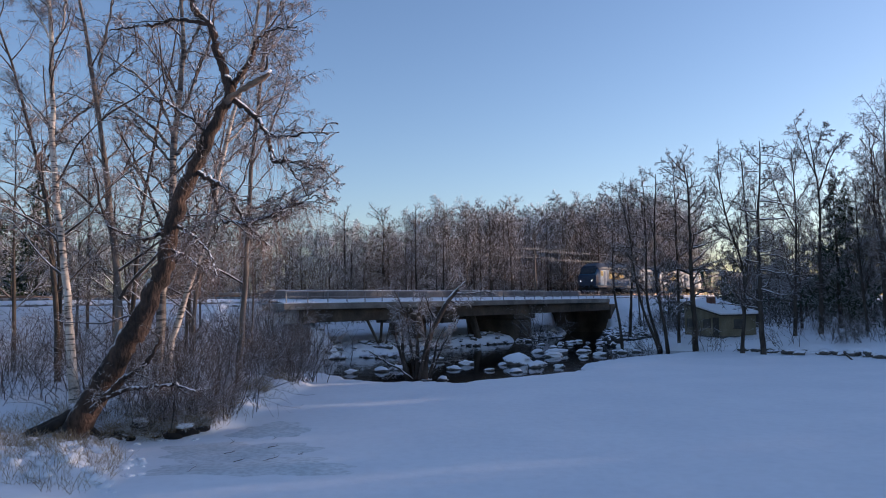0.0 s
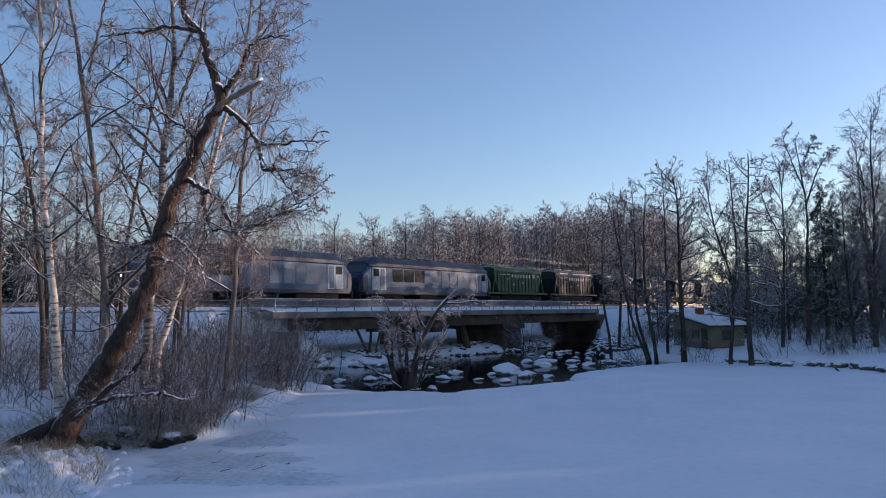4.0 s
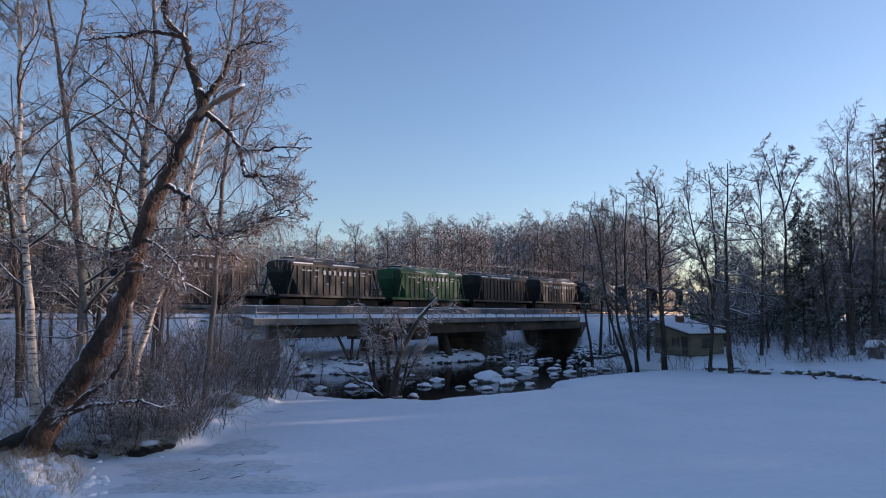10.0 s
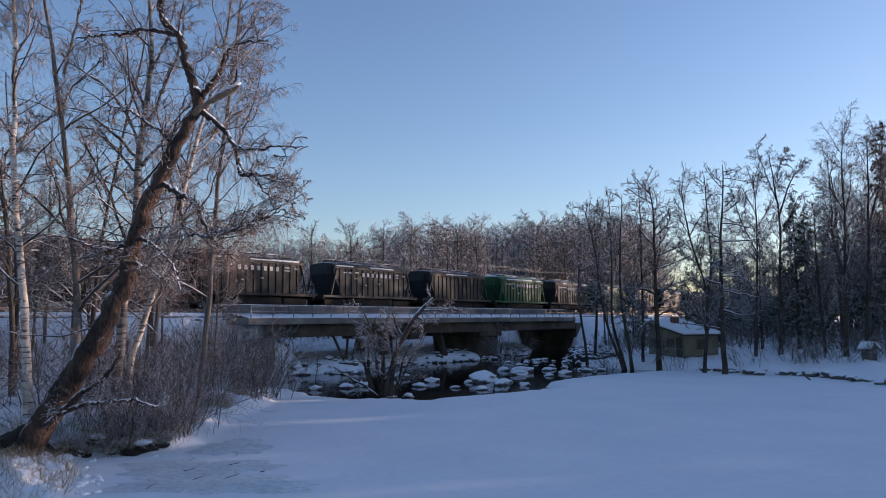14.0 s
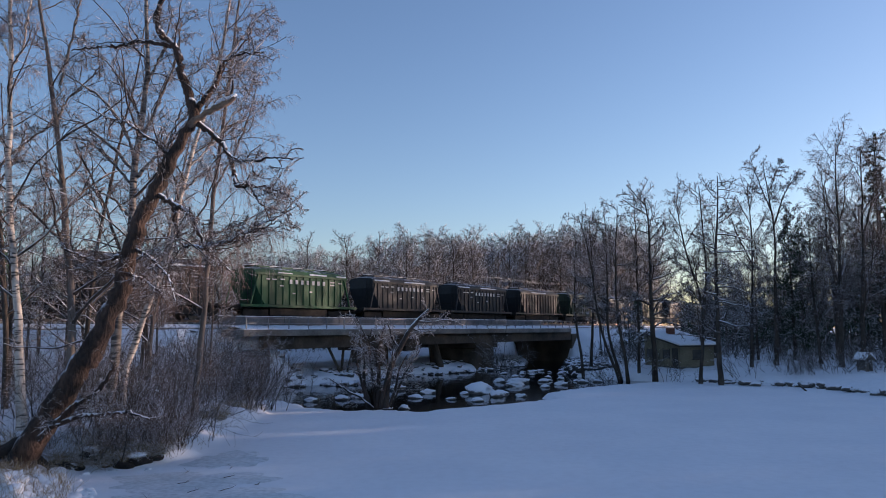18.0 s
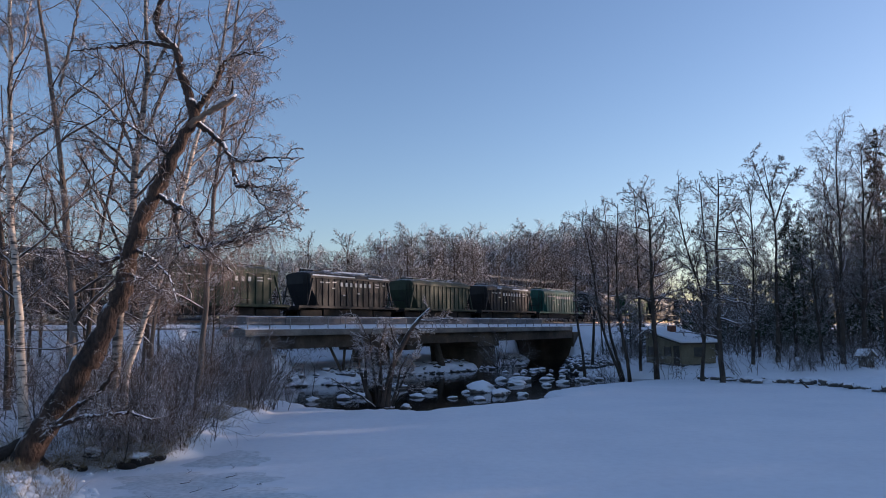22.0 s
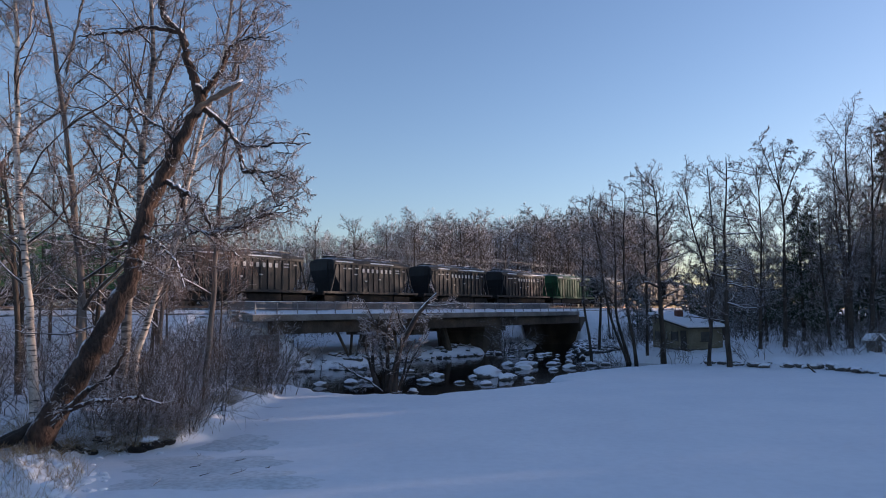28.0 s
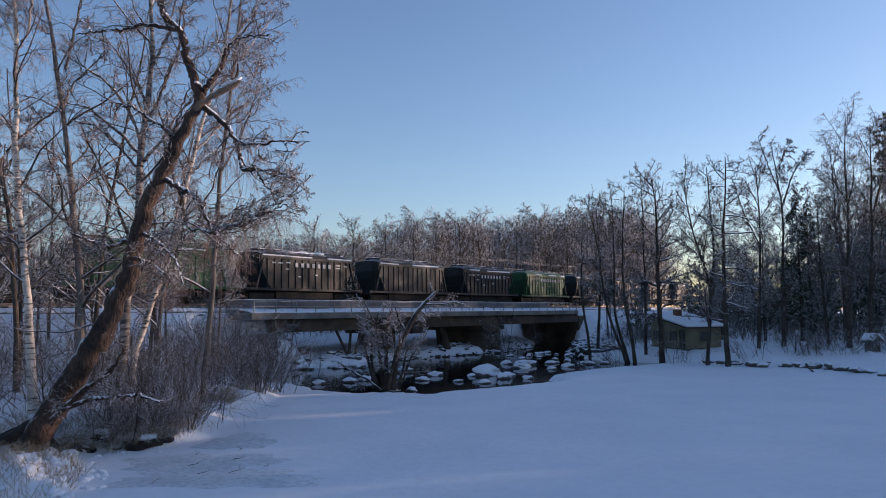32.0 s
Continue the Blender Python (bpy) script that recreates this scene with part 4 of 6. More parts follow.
def far_bank_trees():
    g = "trees of the far bank"

    def stand(seed, name, x, y, trunk, limbs, r0, r1, levels, bark, twig, label, snowy=()):
        wood, twigs = bare_tree(seed, [(trunk[0][0], trunk[0][1], -0.3)] + [(a, b, c * (1 - (0.0065 if name == "birch" else -0.001) * c)) for a, b, c in trunk], r0, r1, levels, limbs, sides=8, k=18, bough=BOUGH, woody=2, falloff={26: 0.55, 24: 0.25, 18: 0.12, 38: 0.55}.get(levels[0][0], 0.4))
        ob = tree_thing(name, pose(x, y, ground_z(x, y)), wood, twigs, bark, twig, label, g)
        for i in snowy:
            snow_on(ob, limbs[i][0], limbs[i][1] * 0.95, limbs[i][2], 14, i)
        return ob

    tall = stand(80, "alder", 18.03, 59.8, [(0, 0, 0.3), (-0.03, 0, 2.6), (-0.11, 0, 5.4), (-0.09, 0, 8.2), (-0.05, 0, 10.5), (-0.05, 0, 12.9), (-0.22, 0, 14.5), (-0.33, 0, 15.3)],
                 [([(-0.11, 0, 6.65), (-1.16, -0.2, 7.15), (-2.08, -0.5, 6.96), (-2.64, -0.8, 6.26), (-2.64, -1.0, 5.08)], 0.10, 0.035), ([(-0.15, 0, 4.45), (-0.89, -0.5, 4.54), (-1.97, -1.0, 3.82)], 0.085, 0.03), ([(-0.09, 0, 4.86), (0.58, -0.3, 5.31), (1.43, -0.5, 5.2), (2.16, -0.6, 4.97)], 0.08, 0.03), ([(-0.09, 0, 7.11), (1.21, 0.3, 7.08), (2.29, 0.5, 6.94), (3.09, 0.6, 6.29)], 0.08, 0.025)],
                 0.25, 0.04, ALDER, BARK, FAR_TWIG, "tall bare alder with arching snowy boughs on the far bank", (0, 1, 2, 3))
    slim = stand(81, "alder", 16.07, 60.5, [(0, 0, 0.2), (-0.27, 0, 2.7), (-0.78, 0, 5.5), (-0.87, 0, 8.3), (-0.65, 0, 12.07), (-0.51, 0, 14.8)], [], 0.16, 0.025, LAYERED, BARK, FAR_TWIG, "slim bare alder with a high layered crown at the river's edge")
    stand(82, "alder", 15.87, 61.5, [(0, 0, 0.2), (-0.76, 0, 2.7), (-1.26, 0, 4.6), (-1.04, 0, 8.4), (-1.06, 0, 12.2), (-1.18, 0, 14.5)], [([(-1.2, 0, 5.2), (-2.0, -0.2, 6.2), (-2.9, -0.3, 6.6)], 0.06, 0.02)], 0.15, 0.025, LAYERED, BARK, FAR_TWIG, "slim crooked alder at the river's edge", (0,))
    stand(83, "alder", 17.33, 62.0, [(0, 0, 0.2), (0.12, 0, 4.6), (0.12, 0, 8.4), (0.16, 0, 12.3), (0.03, 0, 15.2)], [], 0.13, 0.025, LAYERED, BARK, FAR_TWIG, "slim straight alder beside the cottage")
    stand(84, "alder", 15.65, 61.0, [(0, 0, 0.2), (-1.25, 0, 3.2), (-1.91, 0, 6.0), (-2.19, 0, 9.3), (-2.63, 0, 12.1), (-3.29, 0, 14.0)], [([(-1.95, 0, 6.2), (-3.0, 0.2, 7.0), (-4.0, 0.3, 7.0)], 0.05, 0.02)], 0.14, 0.025, LAYERED, BARK, FAR_TWIG, "leaning bare alder at the river's edge", (0,))
    stand(85, "birch", 19.63, 54.2, [(0, 0, 0.1), (0.27, 0, 2.76), (0.47, 0, 5.25), (0.27, 0, 7.34), (-0.41, 0, 9.0), (-0.82, 0, 11.1), (-1.07, 0, 13.3), (-1.28, 0, 15.2)],
          [([(0.46, 0, 5.04), (0.88, 0.2, 7.77), (0.86, 0.3, 10.3), (0.73, 0.3, 12.9), (0.64, 0.3, 14.7)], 0.12, 0.025), ([(0.27, 0, 7.3), (-0.8, 0.2, 8.6), (-1.9, 0.3, 9.6)], 0.05, 0.02), ([(0.46, 0, 5.6), (-0.5, -0.2, 6.9), (-1.4, -0.3, 7.4)], 0.05, 0.02)],
          0.15, 0.025, FARBIRCH, BARK, FAR_RED, "forked bare birch in front of the cottage")
    coned = stand(86, "alder", 20.57, 52.8, [(0, 0, 0.1), (-0.05, 0, 2.77), (0.03, 0, 6.8), (0.15, 0, 10.1), (0.42, 0, 13.0), (0.51, 0, 14.9)], [], 0.2, 0.03, CONED, BARK, FAR_TWIG, "dark bare alder with a dense crown beside the cottage")
    feather = stand(87, "birch", 25.92, 60.0, [(0, 0, 0.2), (0.32, 0, 4.5), (0.48, 0, 8.2), (0.63, 0, 11.9), (0.55, 0, 14.8), (0.46, 0, 16.6)], [([(0.5, 0, 8.5), (-0.6, 0.2, 11.0), (-1.2, 0.3, 13.4)], 0.06, 0.02)], 0.15, 0.025, FARBIRCH, BARK, FAR_RED, "slender birch with a feathery frosted crown")
    stand(88, "birch", 27.98, 60.0, [(0, 0, 0.2), (0.16, 0, 3.55), (0.28, 0, 7.24), (0.47, 0, 10.5), (0.41, 0, 12.9), (0.11, 0, 15.7), (-0.14, 0, 18.1)],
          [([(0.47, 0, 11.45), (1.27, 0, 13.7), (2.06, 0, 15.1), (2.77, 0, 15.8)], 0.08, 0.02), ([(0.27, 0, 14.5), (1.13, 0.3, 16.2), (1.8, 0.4, 17.1)], 0.05, 0.02), ([(0.47, 0, 12.16), (-0.22, 0.3, 14.35), (-0.78, 0.4, 16.3), (-1.0, 0.5, 17.5)], 0.06, 0.02), ([(0.45, 0, 9.8), (1.3, -0.3, 11.4), (1.9, -0.5, 12.9)], 0.05, 0.02)],
          0.19, 0.025, [(16,) + FARBIRCH[0][1:3] + (0.2,) + FARBIRCH[0][4:]] + FARBIRCH[1:], BARK, FAR_RED, "tall birch with wide upswept limbs")
    high = stand(89, "birch", 31.66, 57.0, [(0, 0, 0.2), (0.3, 0, 7.0), (0.51, 0, 11.5), (0.5, 0, 16.0), (0.65, 0, 20.2)], [], 0.19, 0.025, FARBIRCH, BARK, FAR_RED, "very tall feathery birch standing at the woods' edge")
    stand(90, "birch", 33.87, 58.0, [(0, 0, 0.2), (0.62, 0, 9.3), (0.93, 0, 16.2), (1.02, 0, 20.0)], [([(0.7, 0, 10.0), (1.7, 0, 13.0), (2.2, 0, 16.0), (2.4, 0, 18.5)], 0.1, 0.025)], 0.2, 0.025, FARBIRCH, BARK, FAR_RED, "tall forked birch standing at the woods' edge")
    for src, x, y, sc, rz in ((high, 34.4, 62.0, 0.93, 140), (high, 37.0, 60.0, 0.97, 250), (feather, 31.9, 60.5, 0.8, 200), (feather, 27.2, 71.0, 0.9, 300), (coned, 29.4, 66.5, 0.66, 40),
                              (slim, 14.6, 68.0, 0.92, 110), (tall, 36.5, 66.0, 1.0, 10), (slim, 13.6, 66.5, 0.85, 20)):
        copy_thing(src, pose(x, y, ground_z(x, y), 0, 0, rz) @ Matrix.Scale(sc, 4))
    for i, (a, q, h) in enumerate(((-6.5, 62, 14.6), (-3.9, 61, 15.8), (3.4, 63, 17.8), (5.2, 64, 18.8), (9.2, 66, 20.0), (7.2, 69, 19.0), (-9.5, 63, 13.8), (0.2, 66, 16.6), (-1.6, 64, 16.2), (1.8, 61, 17.0), (4.3, 70, 19.5))):
        u = np.array([math.sin(radians(a)), math.cos(radians(a))])      # taller ones at the wood's front
        x, y = u * q / (u @ N2)
        copy_thing((tall, slim, coned)[i % 3], pose(x, y, ground_z(x, y), 0, 0, i * 77) @ Matrix.Scale((h - 1.5) / 15.0, 4))


far_bank_trees()


def conifer_arrays(seed, h, width):
    rng = np.random.default_rng(seed)
    P = smooth_path([(0, 0, -0.2), (0.05, 0, h * 0.5), (0, 0.05, h)], 12)[None]
    R = np.linspace(0.2, 0.02, 12)[None]
    Q, S = sprout(rng, P, R, 80, 0.12, 0.99, width / h, 82, 6, 0.06, -0.10, 0.012, 0.012, falloff=0.93)
    T, U = sprout(rng, Q, S, 12, 0.1, 1.0, 0.38, 55, 4, 0.12, -0.08, 0.09, 0.05)
    X, Y = sprout(rng, T, U, 3, 0.1, 1.0, 0.7, 50, 2, 0.12, -0.05, 0.13, 0.06)
    return [tubes(P, R, 8)], (None, merged([tubes(Q, S, 4), tubes(T, U, 3), tubes(X, Y, 3)]))


def conifers():
    wood, needles = conifer_arrays(7, 14.0, 3.6)
    a = tree_thing("spruce", pose(32.5, 66.0, ground_z(32.5, 66.0)) @ Matrix.Scale(1.0, 4), wood, needles, BARK, NEEDLE, "dark green spruce dusted with snow among bare trees", "spruces")
    for x, y, sc, rz in ((-31, 52, 0.9, 40), (-37, 56, 1.0, 130), (39.2, 63, 1.42, 80), (37.5, 74, 1.0, 200), (47, 80, 1.1, 300)):
        copy_thing(a, pose(x, y, ground_z(x, y), 0, 0, rz) @ Matrix.Scale(sc, 4))


conifers()


def scattered(name, sub, label, category, arrays, spots, rng, bark, twig):
    W, T = [], []
    for x, y, sc in spots:
        wood, (_, (tv, tf)) = arrays[rng.integers(len(arrays))]
        a = rng.uniform(0, 6.28)
        M = sc * np.array([[math.cos(a), -math.sin(a), 0], [math.sin(a), math.cos(a), 0], [0, 0, 1]])
        o = np.array([x, y, ground_z(x, y)])
        wv, wf = wood[0] if isinstance(wood, list) else wood
        W.append((wv @ M.T + o, wf))
        T.append((tv @ M.T + o, tf))
    ob = place(name, Matrix(), label, category, kind="stuff")
    tagged(part(sub[0], np_mesh(sub[0], *merged(W), bark), bark, ob), kind="stuff")
    tagged(part(sub[1], np_mesh(sub[1], *merged(T), twig), twig, ob), kind="stuff")


def woods():
    """Bare woodland beyond the railway, and unseen trees round the pond that block the low sun."""
    WL = [(18, 0.24, 0.985, 0.28, 56, 4, 0.13, 0.05, 0.018, 0.036, 3), (8, 0.10, 0.98, 0.52, 50, 3, 0.16, 0.04, 0.015, 0.024, 3), (9, 0.08, 1.0, 0.75, 48, 2, 0.18, 0.02, 0.013, 0.021, 3)]
    DENSE = [(18, 0.08, 0.985, 0.34, 54, 3, 0.12, 0.05, 0.014, 0.045, 3), (13, 0.08, 1.0, 0.7, 50, 2, 0.18, 0.03, 0.02, 0.042, 3)]
    THIN = [(12, 0.15, 0.99, 0.34, 50, 3, 0.12, 0.06, 0.014, 0.07, 3), (5, 0.12, 1.0, 0.6, 50, 2, 0.18, 0.03, 0.02, 0.07, 3)]
    kinds = [bare_tree(100 + i, wobble_trunk(30 + i, 16, 0.0, 0.5), 0.14, 0.02, WL, k=7, falloff=0.4, sides=5) for i in range(6)]
    thin = [bare_tree(120 + i, wobble_trunk(50 + i, 18, 0.0, 0.5), 0.17, 0.05, THIN, k=5, sides=4) for i in range(3)]
    dense = [bare_tree(130 + i, wobble_trunk(60 + i, 16, 0.0, 0.5), 0.13, 0.02, DENSE, k=5, sides=4) for i in range(4)]
    rng = np.random.default_rng(9)
    spots = []
    for q in (71.5, 77, 83, 90, 97, 105):           # deep in the wood
        for s in np.arange(10, 215, 2.6):
            p = N2 * (q + rng.uniform(-2, 2)) + D2 * (s + rng.uniform(-1.5, 1.5))
            a = math.degrees(math.atan2(p[0], p[1]))
            if -42 < a < 22 and signed(WET, np.array([p[0]]), np.array([p[1]]))[0] > 2:
                tall = 0.5 + (0.112 if a < -4 else 0.127) * p[1]
                spots.append((p[0], p[1], tall / 16 * rng.uniform(0.85, 1.05)))
    for q in (60, 65, 71, 78):                 # taller behind the line on the side of the near bank
        for s in np.arange(-40, 30, 3.0):
            p = N2 * (q + rng.uniform(-2, 2)) + D2 * (s + rng.uniform(-1.5, 1.5))
            if -48 < math.degrees(math.atan2(p[0], p[1])) < -20:
                spots.append((p[0], p[1], rng.uniform(0.62, 0.85)))
    scattered("deep_woods", ("trunks", "crowns"), "dense brown winter woods deep behind the railway", "woods", dense, spots, rng, WOODS_BARK, WOODS_TWIG)
    spots = []
    for q in (60.5, 63.5, 67):       # the belt behind the railway
        for s in np.arange(16, 175, 3.6):
            p = N2 * (q + rng.uniform(-2, 2)) + D2 * (s + rng.uniform(-2, 2))
            a = math.degrees(math.atan2(p[0], p[1]))
            if -38 < a < 24 and signed(WET, np.array([p[0]]), np.array([p[1]]))[0] > 2:
                tall = 1.0 + (0.120 if a < -4 else 0.138) * p[1]
                spots.append((p[0], p[1], tall / 16 * rng.uniform(0.84, 1.07)))
    for _ in range(78):       # behind the cottage
        a, d = radians(rng.uniform(11, 37)), rng.uniform(74, 125)
        x, y = d * math.sin(a), d * math.cos(a)
        if x * N2[0] + y * N2[1] < 40:
            if 13 < math.degrees(a) < 21.5:
                if rng.random() < 0.6:
                    spots.append((x, y, rng.uniform(0.3, 0.55)))
            else:
                spots.append((x, y, rng.uniform(0.5, 0.8)))
    for _ in range(20):       # farther right
        a, d = radians(rng.uniform(24, 37)), rng.uniform(98, 140)
        spots.append((d * math.sin(a), d * math.cos(a), rng.uniform(0.95, 1.2)))
    for _ in range(20):       # left of the railway, near side
        s, q = rng.uniform(-25, 30), rng.uniform(30, 43)
        p = N2 * q + D2 * s
        if p[1] > 24:
            spots.append((p[0], p[1], rng.uniform(0.45, 0.8)))
    scattered("woods", ("trunks", "crowns"), "bare deciduous winter woods beyond the railway, lightly frosted", "woods", kinds, spots, rng, WOODS_BARK, WOODS_TWIG)
    spots = []
    for _ in range(620):      # the pond's other shores: unseen trees added to shade ice, bank and train
        x, y = rng.uniform(66, 150), rng.uniform(-25, 150)
        if math.degrees(math.atan2(x, y)) > 36 and x * N2[0] + y * N2[1] < 42:
            spots.append((x, y, rng.uniform(0.61, 0.88) if y < 82 else rng.uniform(0.95, 1.25)))
    for _ in range(60):
        a, d = rng.uniform(95, 290), rng.uniform(30, 80)
        spots.append((d * math.sin(radians(a)), d * math.cos(radians(a)), rng.uniform(0.8, 1.1)))
    scattered("unseen_shade_woods", ("trunks", "crowns"), "bare winter woods added out of view around the pond to shade it", "woods", thin, spots, rng, WOODS_BARK, WOODS_TWIG)
    # unseen spruces on the right shore, added to keep low sun off ice and train
    spots = [(rng.uniform(66, 130), rng.uniform(-20, 150), rng.uniform(0.79, 1.13)) for _ in range(350)]
    spots = [(x, y, s * (1.35 if y > 82 else 1.0)) for x, y, s in spots]
    spots = [p for p in spots if math.degrees(math.atan2(p[0], p[1])) > 36 and p[0] * N2[0] + p[1] * N2[1] < 42]
    # a denser unseen clump that shades the foot of the near bank
    spots += [(rng.uniform(66, 92), rng.uniform(22, 66), rng.uniform(0.94, 1.18)) for _ in range(70)]
    for _ in range(34):       # behind the far right trees, added beside the line to shade the embankment
        x, y = rng.uniform(42, 92), rng.uniform(112, 148)
        if x * N2[0] + y * N2[1] < 42:
            spots.append((x, y, rng.uniform(0.8, 1.1)))
    for _ in range(4):
        a, d = radians(rng.uniform(25, 36)), rng.uniform(96, 116)
        spots.append((d * math.sin(a), d * math.cos(a), rng.uniform(0.6, 0.85)))
    # short ones added to shade and hide the snow strip by the embankment
    for _ in range(22):
        spots.append((rng.uniform(36, 60), rng.uniform(92, 112), rng.uniform(0.35, 0.5)))
    for _ in range(64):       # low and far, closing the horizon behind the cottage
        a, d = radians(rng.uniform(11, 27)), rng.uniform(105, 150)
        x, y = d * math.sin(a), d * math.cos(a)
        if not 40 < x * N2[0] + y * N2[1] < 57:
            spots.append((x, y, rng.uniform(0.45, 0.72)))
    for _ in range(40):
        p = N2 * rng.uniform(54, 58) + D2 * rng.uniform(-45, 24)
        spots.append((p[0], p[1], rng.uniform(0.28, 0.45)))
    for _ in range(46):       # dark spruces beyond the line, behind the near bank
        p = N2 * rng.uniform(57, 70) + D2 * rng.uniform(-45, 22)
        if -48 < math.degrees(math.atan2(p[0], p[1])) < -21:
            spots.append((p[0], p[1], rng.uniform(0.45, 0.85)))
    r2 = np.random.default_rng(70)
    P = smooth_path([(0, 0, -0.2), (0, 0, 6), (0, 0, 12.5)], 6)[None]
    R = np.linspace(0.2, 0.03, 6)[None]
    Q, S = sprout(r2, P, R, 36, 0.06, 0.99, 0.32, 80, 3, 0.05, -0.08, 0.02, 0.05, falloff=0.92)
    T, U = sprout(r2, Q, S, 5, 0.1, 1.0, 0.45, 55, 2, 0.1, -0.1, 0.14, 0.22)
    light = [([tubes(P, R, 6)], (None, merged([tubes(Q, S, 3), spikes(T, U)])))]
    scattered("woods_and_shade_spruces", ("trunks", "needles"), "dark spruces by the railway, with unseen ones added to shade the pond", "woods", light, spots, rng, WOODS_BARK, NEEDLE)


woods()


def undergrowth():
    rng = np.random.default_rng(17)
    sub = ((5, 0.15, 1.0, 0.45, 42, 3, 0.2, 0.0, 0.012, 0.014, 3), (3, 0.1, 1.0, 0.55, 45, 2, 0.22, 0.0, 0.012, 0.012, 3))
    kinds = [shrub_arrays(140 + i, 10, 3.4, 2.4, sub=sub, r=0.03) for i in range(4)]
    spots = []
    for s in np.arange(15, 170, 2.4):
        p = N2 * rng.uniform(54.5, 62) + D2 * s
        spots.append((p[0], p[1], rng.uniform(0.5, 1.1)))
    for _ in range(140):
        a, d = radians(rng.uniform(13, 37)), rng.uniform(58, 90)
        x, y = d * math.sin(a), d * math.cos(a)
        if x * N2[0] + y * N2[1] < 40 and not (19 < x < 27 and 56 < y < 70):
            spots.append((x, y, rng.uniform(0.4, 0.95)))
    for _ in range(16):
        s, q = rng.uniform(-25, 28), rng.uniform(30, 44)
        p = N2 * q + D2 * s
        if p[1] > 24:
            spots.append((p[0], p[1], rng.uniform(0.4, 0.8)))
    scattered("undergrowth", ("stems", "twigs"), "bare frosted undergrowth along the woods' edge", "undergrowth", kinds, spots, rng, WOODS_BARK, WOODS_TWIG)


undergrowth()


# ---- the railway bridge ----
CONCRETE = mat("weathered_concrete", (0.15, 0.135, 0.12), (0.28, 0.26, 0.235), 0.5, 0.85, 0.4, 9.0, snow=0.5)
# darker, browner concrete for the parts below the deck
DARK_CONCRETE = mat("dark_concrete", (0.055, 0.042, 0.032), (0.14, 0.108, 0.08), 0.45, 0.9, 0.4, 7.0)
STEEL = mat("galvanised_steel", (0.16, 0.17, 0.19), (0.26, 0.27, 0.29), 2.0, 0.5, 0.1, 20.0, metal=0.4)
PARAPET = mat("grey_parapet", (0.09, 0.088, 0.09), (0.17, 0.165, 0.165), 0.4, 0.8, 0.2, 8.0, snow=0.4)
BALLAST = mat("ballast", (0.10, 0.09, 0.08), (0.2, 0.19, 0.18), 3.0, 0.95, 0.9, 14.0, snow=0.6)
RAIL = mat("rail_steel", (0.12, 0.08, 0.06), (0.22, 0.17, 0.14), 2.0, 0.4, 0.1, 20.0, metal=0.8)
WOOD = mat("weathered_wood", (0.12, 0.10, 0.085), (0.24, 0.21, 0.18), 2.0, 0.85, 0.4, 20.0, stretch=(1, 1, 0.2))


def strip(name, s0, s1, n, profile, material, parent, label="", rough=0.0, seed=0):
    """A long body along the track: the profile's (q, z) points swept from s0 to s1."""
    r = np.random.default_rng(seed)
    s = np.linspace(s0, s1, n)
    pr = np.array(profile, float)
    V = np.zeros((n, len(pr), 3))
    V[:, :, 0] = s[:, None]
    V[:, :, 1] = pr[None, :, 0]
    V[:, :, 2] = pr[None, :, 1]
    if rough:
        w = np.cumsum(r.normal(size=n))
        w = (w - np.linspace(w[0], w[-1], n)) / (np.abs(w).max() + 1e-6)
        V[:, 1:-1, 2] += rough * (w[:, None] + 0.5 * r.normal(size=(n, len(pr) - 2)))
    k = len(pr)
    i = (np.arange(n - 1)[:, None] * k + np.arange(k)[None, :])
    j = (np.arange(n - 1)[:, None] * k + (np.arange(k)[None, :] + 1) % k)
    F = np.stack([i, i + k, j + k, j], axis=-1).reshape(-1, 4)
    return part(name, np_mesh(name, V.reshape(-1, 3), F, material, smooth=bool(rough)), material, parent, label)


